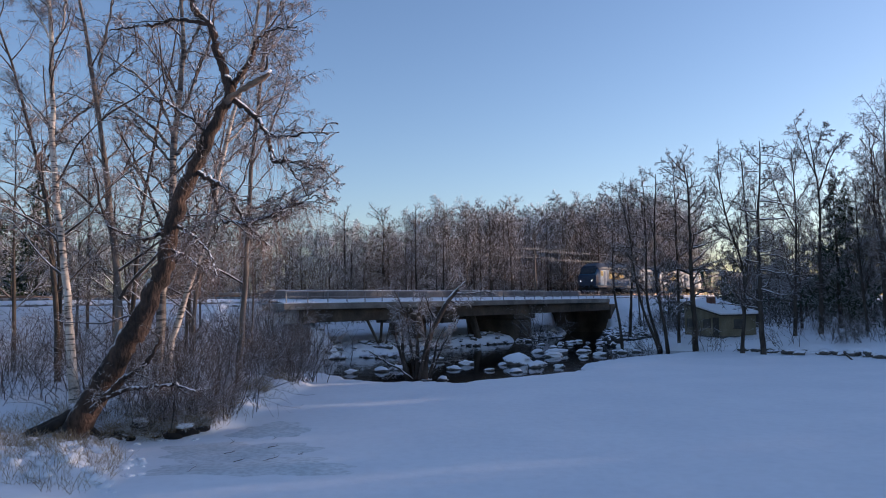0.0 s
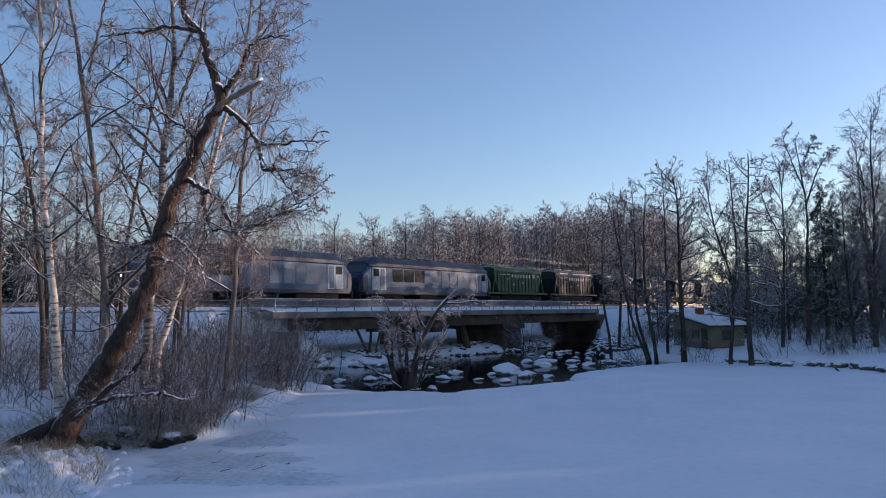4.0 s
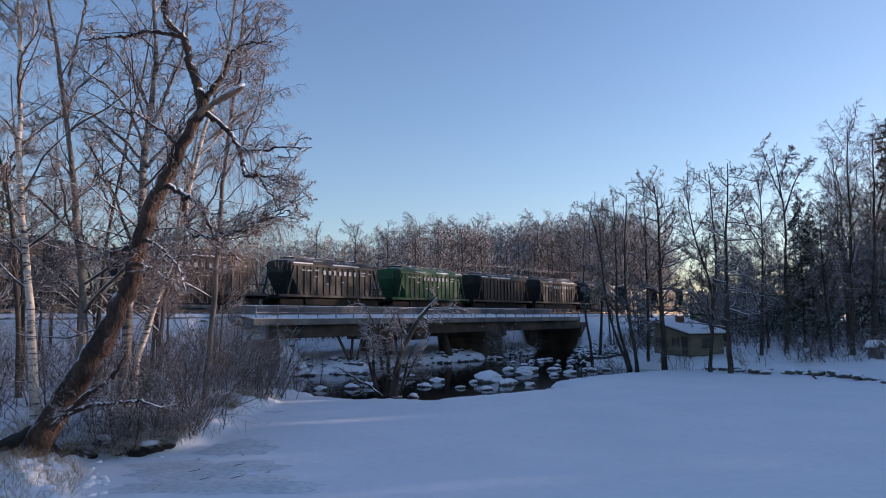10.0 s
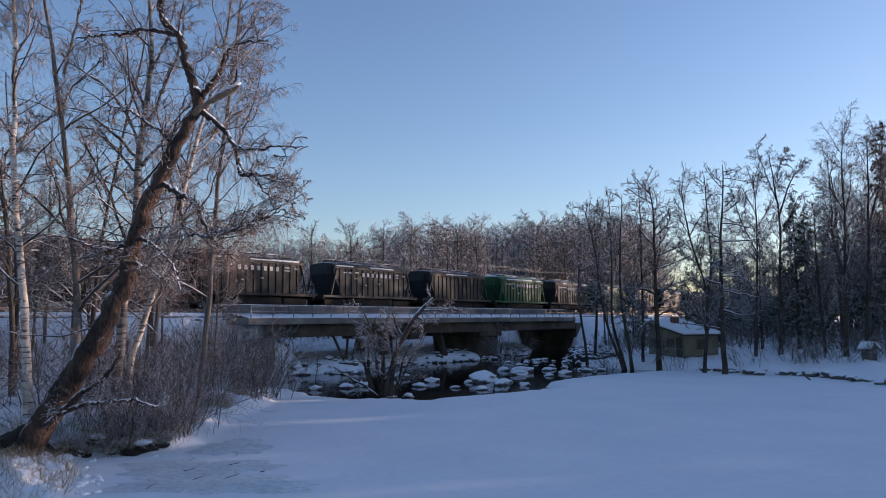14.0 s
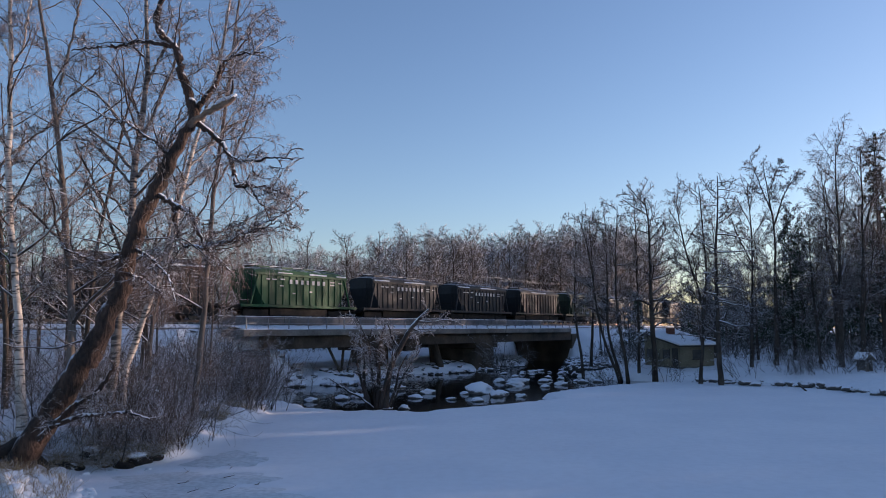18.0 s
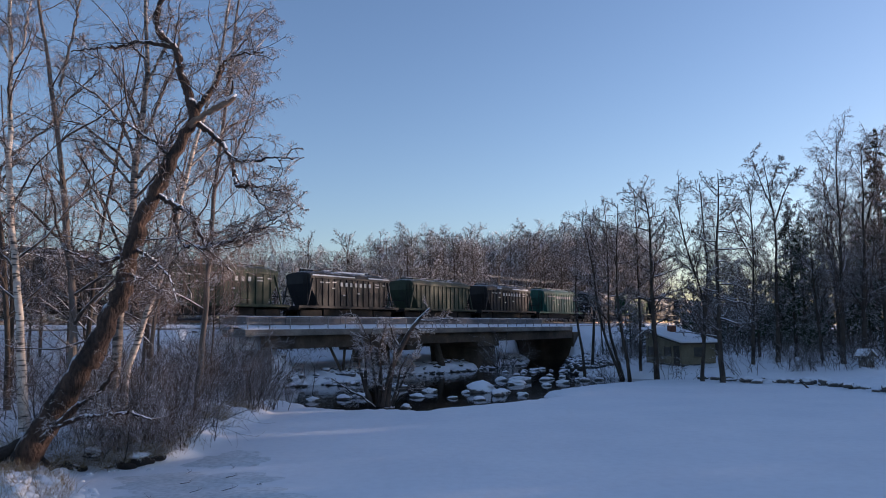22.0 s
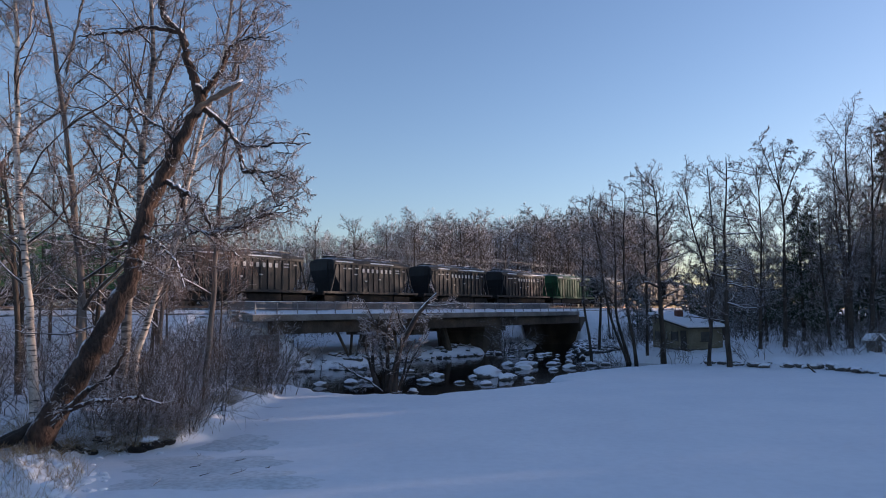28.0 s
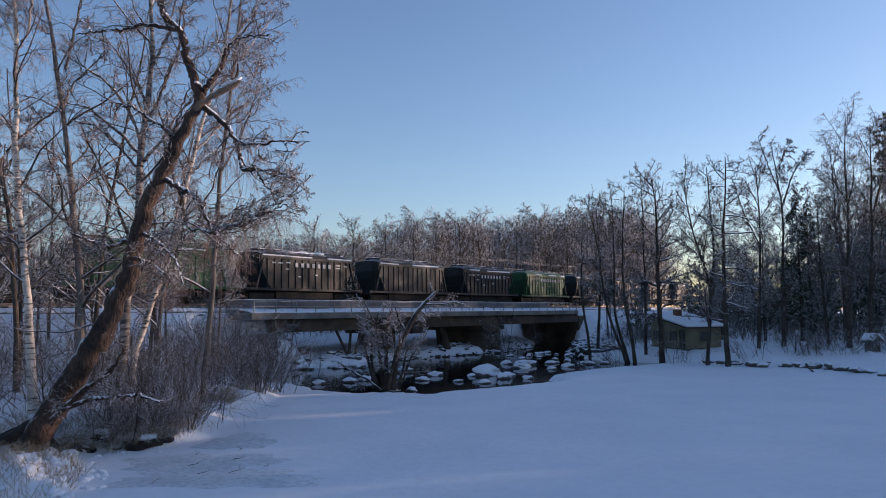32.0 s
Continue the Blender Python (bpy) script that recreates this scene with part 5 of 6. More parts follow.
def bridge():
    s0, s1 = SPAN
    ob = place("railway_bridge", rail_pose(0, 0, 0), "grey concrete railway bridge with a snowy footway and steel railing", "bridge")
    slab = boxed(s0, s1, 42.6, 45.4, 3.70, 4.22, 0.03)
    for v in slab.verts:      # the far end is cut askew
        if v.co.x > s1 - 1:
            v.co.x -= (45.4 - v.co.y) / 2.8 * 3.2
    part("footway_slab", slab, CONCRETE, ob, "weathered concrete footway slab with snow on its edge")
    part("deck_slab", boxed(s0, s1, 45.41, 52.0, 3.5, 4.02, 0.03), CONCRETE, ob)
    for q in (43.35, 46.2, 48.4, 50.6):
        part("girder", boxed(s0 + 2.3, s1 - (2.4 if q < 45 else 0), q - 0.3, q + 0.3, 2.68, 3.695 if q < 45 else 3.495, 0.02), DARK_CONCRETE, ob, "dark brown concrete girder")
    k = 6.5
    n = int((s1 - s0) / k)
    for i in range(n):
        part("parapet_panel", boxed(s0 + i * k + 0.02, s0 + (i + 1) * k - 0.02, 45.42, 45.62, 4.03, 5.24, 0.015), PARAPET, ob, "grey parapet panel")
        part("far_parapet_panel", boxed(s0 + i * k + 0.02, s0 + (i + 1) * k - 0.02, 51.4, 51.6, 4.03, 5.2, 0.015), PARAPET, ob)
    strip("snow_bank", s0, s1 - 3.0, 90, [(42.66, 4.223), (42.7, 4.26), (43.4, 4.36), (44.6, 4.50), (45.40, 4.58), (45.405, 4.223)], SNOW_LUMP, ob, "ploughed snow along the footway", 0.05, 3)
    strip("parapet_snow", s0, s1, 120, [(45.43, 5.243), (45.46, 5.27), (45.58, 5.27), (45.61, 5.243)], SNOW_LUMP, ob, "thin snow on the parapet", 0.012, 4)
    m = 26
    for i in range(m + 1):
        s = s0 + 0.3 + (s1 - s0 - 3.8) * i / m
        part("rail_post", boxed(s - 0.03, s + 0.03, 42.67, 42.73, 4.2, 5.06), STEEL, ob)
    for z in (5.04, 4.65):
        part("hand_rail", boxed(s0 + 0.2, s1 - 3.4, 42.68, 42.72, z, z + 0.045), STEEL, ob)
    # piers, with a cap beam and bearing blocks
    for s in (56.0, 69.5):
        part("cap_beam", boxed(s - 1.0, s + 1.0, 42.9, 51.6, 2.15, 2.66, 0.04) if s < 60 else boxed(s - 2.2, s + 2.2, 42.9, 51.6, 2.15, 2.66, 0.04), DARK_CONCRETE, ob)
        # the farther pier is drawn wide, filling the dark area below the deck
        part("pier", boxed(s - (1.9 if s > 60 else 0.9), s + (1.9 if s > 60 else 0.9), 43.2 if s > 60 else 46.5, 48.6 if s > 60 else 50.0, -0.8, 2.145, 0.1), DARK_CONCRETE, ob, "dark concrete pier standing in the river")
        for q in (43.35, 46.2, 48.4, 50.6):
            part("bearing", boxed(s - 0.25, s + 0.25, q - 0.22, q + 0.22, 2.66, 2.679), STEEL, ob)
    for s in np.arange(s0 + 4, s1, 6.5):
        part("cross_beam", boxed(s - 0.15, s + 0.15, 43.66, 50.28, 2.9, 3.45), DARK_CONCRETE, ob)
    part("abutment", boxed(s1 - 2.2, s1 + 2.6, 43.0, 52.0, -0.6, 3.47, 0.06), DARK_CONCRETE, ob, "dark stone abutment")
    part("near_abutment", boxed(s0 + 1.2, s0 + 2.9, 43.0, 52.0, -0.3, 2.66, 0.06), DARK_CONCRETE, ob)
    for a, b in (((47.6, 44.0), (46.0, 44.2)), ((47.8, 44.4), (48.2, 44.5)), ((48.0, 44.0), (49.2, 44.2)), ((62.3, 44.0), (61.2, 44.1)), ((63.0, 45.4), (62.2, 45.2))):
        part("prop", rod(bmesh.new(), (a[0], a[1], 0.0), (b[0], b[1], 2.7), 0.12 if a[0] < 60 else 0.36), DARK_CONCRETE, ob, "slanting dark prop")
    return ob


def track():
    tr = place("railway_track", rail_pose(0, TRACK_Q, 0), "railway track on snowy ballast", "railway track", kind="structure")
    strip("ballast", -160, 260, 200, [(-2.6, DECK_Z + 0.03), (-1.7, RAIL_Z - 0.3), (0, RAIL_Z - 0.27), (1.7, RAIL_Z - 0.3), (2.6, DECK_Z + 0.03)], BALLAST, tr, "dark ballast with snow", 0.03, 5)
    for q in (-0.76, 0.76):
        part("rail", boxed(-160, 260, q - 0.035, q + 0.035, RAIL_Z - 0.17, RAIL_Z), RAIL, tr, "worn steel rail")
    me = None
    for i in range(150):
        bm = boxed(-0.13, 0.13, -1.3, 1.3, -0.12, 0, 0.01) if me is None else None
        if me is None:
            o = part("sleeper", bm, CONCRETE, tr)
            me = o.data
        else:
            o = part("sleeper", me, CONCRETE, tr)
        o.matrix_basis = Matrix.Translation((10 + i * 0.65, 0, RAIL_Z - 0.175))


bridge()
track()


# ---- power line ----
def power_line():
    pole0 = None
    spots = [45.6 - 52, 45.6, 45.6 + 55, 45.6 + 112]
    for s in spots:
        p = N2 * 60 + D2 * s
        m = pose(p[0], p[1], ground_z(p[0], p[1]) - 0.2, 0, 0, 90 - HEAD)
        if pole0 is None:
            pole0 = place("power_pole", m, "tall weathered timber power pole with crossarms", "power pole", "power line poles")
            part("shaft", rod(bmesh.new(), (0, 0, 0), (0, 0, 13.4), 0.17, 0.11, 10), WOOD, pole0, smooth=True)
            for z in (12.9, 11.6):
                part("crossarm", boxed(-0.06, 0.06, -1.2, 1.2, z, z + 0.12), WOOD, pole0)
                for y in (-1.1, 0.0, 1.1):
                    part("insulator", rod(bmesh.new(), (0, y, z + 0.12), (0, y, z + 0.3), 0.05, 0.035), CONCRETE, pole0)
        else:
            copy_thing(pole0, m)
    zs = [ground_z(*(N2 * 60 + D2 * s)) - 0.2 for s in spots]
    for z in (13.2, 11.9):
        for y in (-1.1, 0.0, 1.1):
            pts = []
            for a, b, za, zb in zip(spots, spots[1:], zs, zs[1:]):
                for f in np.linspace(0, 1, 12, endpoint=False):
                    pts.append((a + (b - a) * f, 60 + y, za + (zb - za) * f + z - 1.2 * 4 * f * (1 - f)))
            pts.append((spots[-1], 60 + y, zs[-1] + z))
            P = np.array(pts)[None]
            ob = new("power_cable", np_mesh("power_cable", *tubes(P, np.full(P.shape[:2], 0.018), 4), STEEL))
            ob.matrix_basis = rail_pose(0, 0, 0)
            tagged(ob, "frosted power cable sagging between the poles", "cable", "power cables")


power_line()


# ---- stones ----
WETSTONE = mat("dark_wet_stone", (0.022, 0.02, 0.018), (0.07, 0.062, 0.055), 3.0, 0.7, 0.6, 18.0, snow=0.15)


def stone_mesh(seed, snowy):
    bm = bmesh.new()
    bmesh.ops.create_icosphere(bm, subdivisions=2, radius=1.0)
    for v in bm.verts:
        n = noise.noise(v.co * 1.3 + Vector((seed * 7.1, seed * 3.3, 0)))
        v.co *= 1 + 0.55 * n
        if snowy:
            v.co.z = max(v.co.z, 0.12 + 0.1 * n) if v.co.z > 0 else 0.05
            v.co.x *= 0.98
    me = bpy.data.meshes.new("stone" if not snowy else "snow_cap")
    bm.to_mesh(me)
    bm.free()
    me.polygons.foreach_set("use_smooth", np.ones(len(me.polygons), dtype=bool))
    me.materials.append(SNOW_LUMP if snowy else STONE)
    return me


def stones():
    rng = random.Random(12)
    bodies = [stone_mesh(i, False) for i in range(6)]
    caps = [stone_mesh(i, True) for i in range(6)]

    def stone(x, y, z, r, flat=0.5, cap=True, group="stones in the river", label="dark river stone capped with snow"):
        i = rng.randrange(6)
        ob = place("stone", pose(x, y, z, 0, 0, rng.uniform(0, 360)) @ Matrix.Diagonal((r, r * rng.uniform(0.7, 1.0), r * flat, 1)), label, "stone", group)
        part("rock", bodies[i], STONE, ob)
        if cap:
            c = part("snow_cap", caps[i], SNOW_LUMP, ob)
            c.matrix_basis = Matrix.Translation((0.04, 0, 0.5)) @ Matrix.Diagonal((0.74, 0.78, 0.44, 1))

    for x, y, r in ((3.4, 51.2, 1.35), (4.3, 48.4, 0.75), (5.7, 47.8, 0.4), (-0.3, 51, 0.6), (-2.8, 54.6, 0.8), (-1.5, 41.3, 0.4), (-2.4, 40.9, 0.3), (2.7, 45.2, 0.42), (10, 57.8, 0.55), (6.5, 57, 0.7), (6.9, 60, 0.9), (5.6, 61.5, 0.6),
                    (2.2, 50.2, 0.35), (4.7, 50.4, 0.45), (8.4, 55.5, 0.4), (9.2, 61.5, 0.5), (-1.0, 47.6, 0.45), (1.2, 46.4, 0.3), (-5.6, 47.0, 0.5), (-4.6, 48.0, 0.6), (-7.4, 46.0, 0.5), (12.2, 60.0, 0.5), (13.5, 60.6, 0.45)):
        stone(x, y, -0.22, r)
    # the stony foot of the far bank
    edge = [(-14.5, 55.2), (-12.4, 56.6), (-10.1, 58.6), (-6.6, 59.6), (-5.6, 66.8), (-2.4, 71.6), (3.0, 75.4), (7.0, 82.8), (10.8, 90.6)]
    for (ax, ay), (bx, by) in zip(edge, edge[1:]):
        n = int(math.hypot(bx - ax, by - ay) * 2.6)
        for _ in range(n):
            f = rng.random()
            stone(ax + (bx - ax) * f + rng.gauss(0, 0.9), ay + (by - ay) * f - abs(rng.gauss(0, 0.9)) + 0.9, -0.2 + rng.uniform(-0.05, 0.1), rng.uniform(0.18, 0.48), 0.55, rng.random() < (0.65 if bx < 0 else 0.35), "stones of the far bank", "dark river stone on the bank")
    for _ in range(26):
        stone(rng.uniform(7, 14.5), rng.uniform(61, 82), -0.22, rng.uniform(0.18, 0.42), 0.5, rng.random() < 0.45, "stones of the far bank")
    shape = [(np.array([v.co for v in me.vertices]), np.array([p.vertices for p in me.polygons])) for me in bodies + caps]
    rocks, snows = [], []
    for _ in range(300):      # loose stones under the bridge
        p = N2 * rng.uniform(40, 47) + D2 * rng.uniform(40, 84)
        if ground_z(p[0], p[1]) < -0.05:
            continue
        i, r, a = rng.randrange(6), rng.uniform(0.14, 0.4), rng.uniform(0, 6.28)
        M = np.array([[math.cos(a), -math.sin(a), 0], [math.sin(a), math.cos(a), 0], [0, 0, 0.6]]) * r
        o = np.array([p[0], p[1], max(ground_z(p[0], p[1]), -0.25) + 0.02])
        rocks.append((shape[i][0] @ M.T + o, (np.zeros((0, 4), int), shape[i][1])))
        if rng.random() < (0.5 if p[0] < -1 else 0.12):
            snows.append((shape[6 + i][0] @ M.T * np.array([0.84, 0.84, 0.52]) + o + np.array([0, 0, 0.3 * r]), (np.zeros((0, 4), int), shape[6 + i][1])))
    ob = place("loose_stones", Matrix(), "loose dark stones with patchy snow under the bridge", "stones", kind="stuff")
    tagged(part("rocks", np_mesh("rocks", *merged(rocks), STONE), STONE, ob), kind="stuff")
    tagged(part("snow_caps", np_mesh("snow_caps", *merged(snows), SNOW_LUMP), SNOW_LUMP, ob), kind="stuff")
    rocks = []
    while len(rocks) < 260:   # the dark stone pitching of the shore beside the abutment
        x, y = rng.uniform(12.6, 19), rng.uniform(66, 93)
        if not 0.0 < signed(WET, np.array([x]), np.array([y]))[0] < 3.2 or x * D2[0] + y * D2[1] < 62:
            continue
        i, r, a = rng.randrange(6), rng.uniform(0.25, 0.5), rng.uniform(0, 6.28)
        M = np.array([[math.cos(a), -math.sin(a), 0], [math.sin(a), math.cos(a), 0], [0, 0, 0.7]]) * r
        rocks.append((shape[i][0] @ M.T + np.array([x, y, ground_z(x, y) + 0.05]), (np.zeros((0, 4), int), shape[i][1])))
    ob = place("stone_pitching", Matrix(), "dark bare stones pitched on the slope beside the abutment", "stones", kind="stuff")
    tagged(part("rocks", np_mesh("rocks", *merged(rocks), WETSTONE), WETSTONE, ob), kind="stuff")
    # revetment of the far shore of the pond
    edge = [(20.7, 56.0), (22.4, 52.4), (24.4, 51.5), (26.0, 49.4), (26.3, 45.8), (27.4, 38)]
    for (ax, ay), (bx, by) in zip(edge, edge[1:]):
        n = int(math.hypot(bx - ax, by - ay) * 4.5)
        for _ in range(n):
            f = rng.random()
            stone(ax + (bx - ax) * f + rng.gauss(0, 0.2), ay + (by - ay) * f + rng.gauss(0.15, 0.25), rng.uniform(0.02, 0.25), rng.uniform(0.2, 0.46), 0.6, rng.random() < 0.6, "stones of the revetment", "dark shore stone under snow")


stones()


# ---- cottage and shelter ----
PLASTER = mat("ochre_boards", (0.17, 0.145, 0.095), (0.26, 0.225, 0.155), 0.8, 0.85, 0.3, 10.0)
DARKGLASS = mat("dark_glass", (0.012, 0.014, 0.016), (0.02, 0.022, 0.025), 1.0, 0.08, 0, spec=0.6)
# lighter brown glass, so the cottage windows stand out less from the boards
BROWNGLASS = mat("brown_glass", (0.045, 0.042, 0.036), (0.085, 0.078, 0.066), 1.5, 0.35, 0, spec=0.5)
BRICKRED = mat("brick_red", (0.16, 0.07, 0.05), (0.24, 0.11, 0.08), 3.0, 0.9, 0.4, 20.0, snow=0.5)
TRIM = mat("dark_trim", (0.05, 0.04, 0.035), (0.09, 0.075, 0.06), 2.0, 0.8, 0.2)


def cottage():
    x, y = 20.7, 61.6
    ob = place("cottage", pose(x, y, ground_z(20.7, 64) - 0.15, 0, 0, 17) @ Matrix.Scale(0.93, 4), "small ochre board cottage with a snowy sloping roof", "cottage")
    w, l, h0, h1 = 3.6, 5.6, 2.1, 3.2
    bm = bmesh.new()
    vs = [bm.verts.new(p) for p in ((0, 0, 0), (w, 0, 0), (w, l, 0), (0, l, 0), (0, 0, h0), (w, 0, h0), (w, l, h1), (0, l, h1))]
    for f in ((0, 3, 2, 1), (0, 1, 5, 4), (1, 2, 6, 5), (2, 3, 7, 6), (3, 0, 4, 7), (4, 5, 6, 7)):
        bm.faces.new([vs[i] for i in f])
    part("wall", bm, PLASTER, ob)
    sl = math.degrees(math.atan2(h1 - h0, l))
    m = Matrix.Translation((0, 0, h0 + 0.01)) @ pose(0, 0, 0, sl, 0, 0)
    roof = part("roof", boxed(-0.35, w + 0.35, -0.4, l + 0.6, 0, 0.12, 0.01, m), TRIM, ob, "dark flat roof")
    part("roof_snow", boxed(-0.36, w + 0.36, -0.42, l + 0.6, 0.122, 0.30, 0.06, m), SNOW_LUMP, roof, "thick snow on the roof")
    part("chimney", boxed(1.5, 2.1, 3.6, 4.2, h0, 3.75, 0.02), BRICKRED, ob, "short red chimney")
    for y0 in (1.6, 4.2):
        win = part("window", boxed(-0.035, 0.01, y0, y0 + 0.9, 0.95, 1.75), BROWNGLASS, ob)
        part("frame", boxed(-0.05, 0.0, y0 - 0.08, y0 - 0.003, 0.87, 1.83), TRIM, win)
        part("frame", boxed(-0.05, 0.0, y0 + 0.903, y0 + 0.98, 0.87, 1.83), TRIM, win)
    win = part("window", boxed(1.3, 2.2, -0.035, 0.01, 0.95, 1.75), BROWNGLASS, ob)
    part("sill", boxed(1.2, 2.3, -0.08, -0.003, 0.85, 0.93), TRIM, win)
    part("door", boxed(-0.04, 0.01, 0.3, 1.15, 0.05, 1.9), TRIM, ob)
    part("plinth", boxed(-0.03, w + 0.03, -0.03, l + 0.03, -0.6, 0.25), STONE, ob)
    for i in range(13):
        part("batten", boxed(-0.022, 0.0, 0.02 + i * 0.45, 0.06 + i * 0.45, 0.25, 2.08 + 0.19 * (0.04 + i * 0.45)), PLASTER, ob)
    for i in range(8):
        part("batten", boxed(0.1 + i * 0.48, 0.14 + i * 0.48, -0.022, 0.0, 0.25, 2.1), PLASTER, ob)


def shelter():
    ob = place("well_shelter", pose(31.2, 53.2, ground_z(31.2, 53.2) - 0.05, 0, 0, 20) @ Matrix.Diagonal((0.6, 0.6, 0.9, 1)), "small well house with a snowy pitched roof on posts", "shelter")
    for a in (-0.55, 0.55):
        for b in (-0.5, 0.5):
            part("post", boxed(a - 0.06, a + 0.06, b - 0.06, b + 0.06, -0.1, 1.0), WOOD, ob)
    part("crib", boxed(-0.5, 0.5, -0.45, 0.45, -0.1, 0.6, 0.03), WOOD, ob)
    for sg in (-1, 1):
        m = Matrix.Translation((0, 0, 1.42)) @ pose(0, 0, 0, 0, sg * 30, 0)
        part("roof_panel", boxed(0 if sg > 0 else -1.0, 1.0 if sg > 0 else 0, -0.85, 0.85, -0.05, 0.0, 0, m), WOOD, ob)
        part("roof_snow", boxed(0 if sg > 0 else -1.02, 1.02 if sg > 0 else 0, -0.87, 0.87, 0.004, 0.14, 0.04, m), SNOW_LUMP, ob)


cottage()
shelter()


# ---- the goods train ----
def paint(name, c, dirt=0.5):
    d = tuple(v * (1 - dirt) + 0.022 * dirt for v in c)
    return mat(name, d, c, 0.9, 0.6, 0.15, 5.0, snow=-0.3, spec=0.3, stretch=(1, 1, 0.35), vary=0.15)


UNDER = mat("grimy_steel", (0.012, 0.011, 0.011), (0.03, 0.027, 0.025), 2.0, 0.8, 0.4, 15.0, snow=-0.2)
MARK = mat("pale_marking", (0.45, 0.45, 0.45), (0.66, 0.66, 0.64), 1.5, 0.7, 0, 10.0)
WHEEL = mat("wheel_steel", (0.05, 0.045, 0.04), (0.12, 0.11, 0.10), 3.0, 0.5, 0.1, metal=0.7)
PAINTS = {"black": paint("black_paint", (0.014, 0.015, 0.017)), "grey": paint("grey_paint", (0.024, 0.026, 0.028)), "brown": paint("brown_paint", (0.028, 0.023, 0.021)),
          "green": paint("green_paint", (0.014, 0.10, 0.034), 0.5), "teal": paint("teal_paint", (0.016, 0.11, 0.08), 0.5), "olive": paint("olive_paint", (0.035, 0.055, 0.03))}
RIBS = 13


def wheelset(parent, x):
    for y in (-0.78, 0.78):
        bm = rod(bmesh.new(), (0, -0.06, 0), (0, 0.06, 0), 0.475, 0.475, 20)
        w = part("wheel", bm, WHEEL, parent)
        w.matrix_basis = Matrix.Translation((x, y, 0.475))
    part("axle", rod(bmesh.new(), (x, -0.72, 0.475), (x, 0.72, 0.475), 0.08), WHEEL, parent)


def bogie(parent, x, axles, half):
    bm = bmesh.new()
    for y in (-1.02, 1.02):
        box(bm, x - half, x + half, y - 0.08, y + 0.08, 0.36, 0.98, 0.05)
    box(bm, x - 0.25, x + 0.25, -1.0, 1.0, 0.5, 0.85)
    b = part("bogie", bm, UNDER, parent, "grimy steel bogie")
    for a in axles:
        wheelset(b, x + a)


def coupler(parent, x, sg):
    bm = boxed(min(x, x + sg * 0.5), max(x, x + sg * 0.5), -0.14, 0.14, 0.92, 1.2, 0.03)
    part("coupler", bm, UNDER, parent)


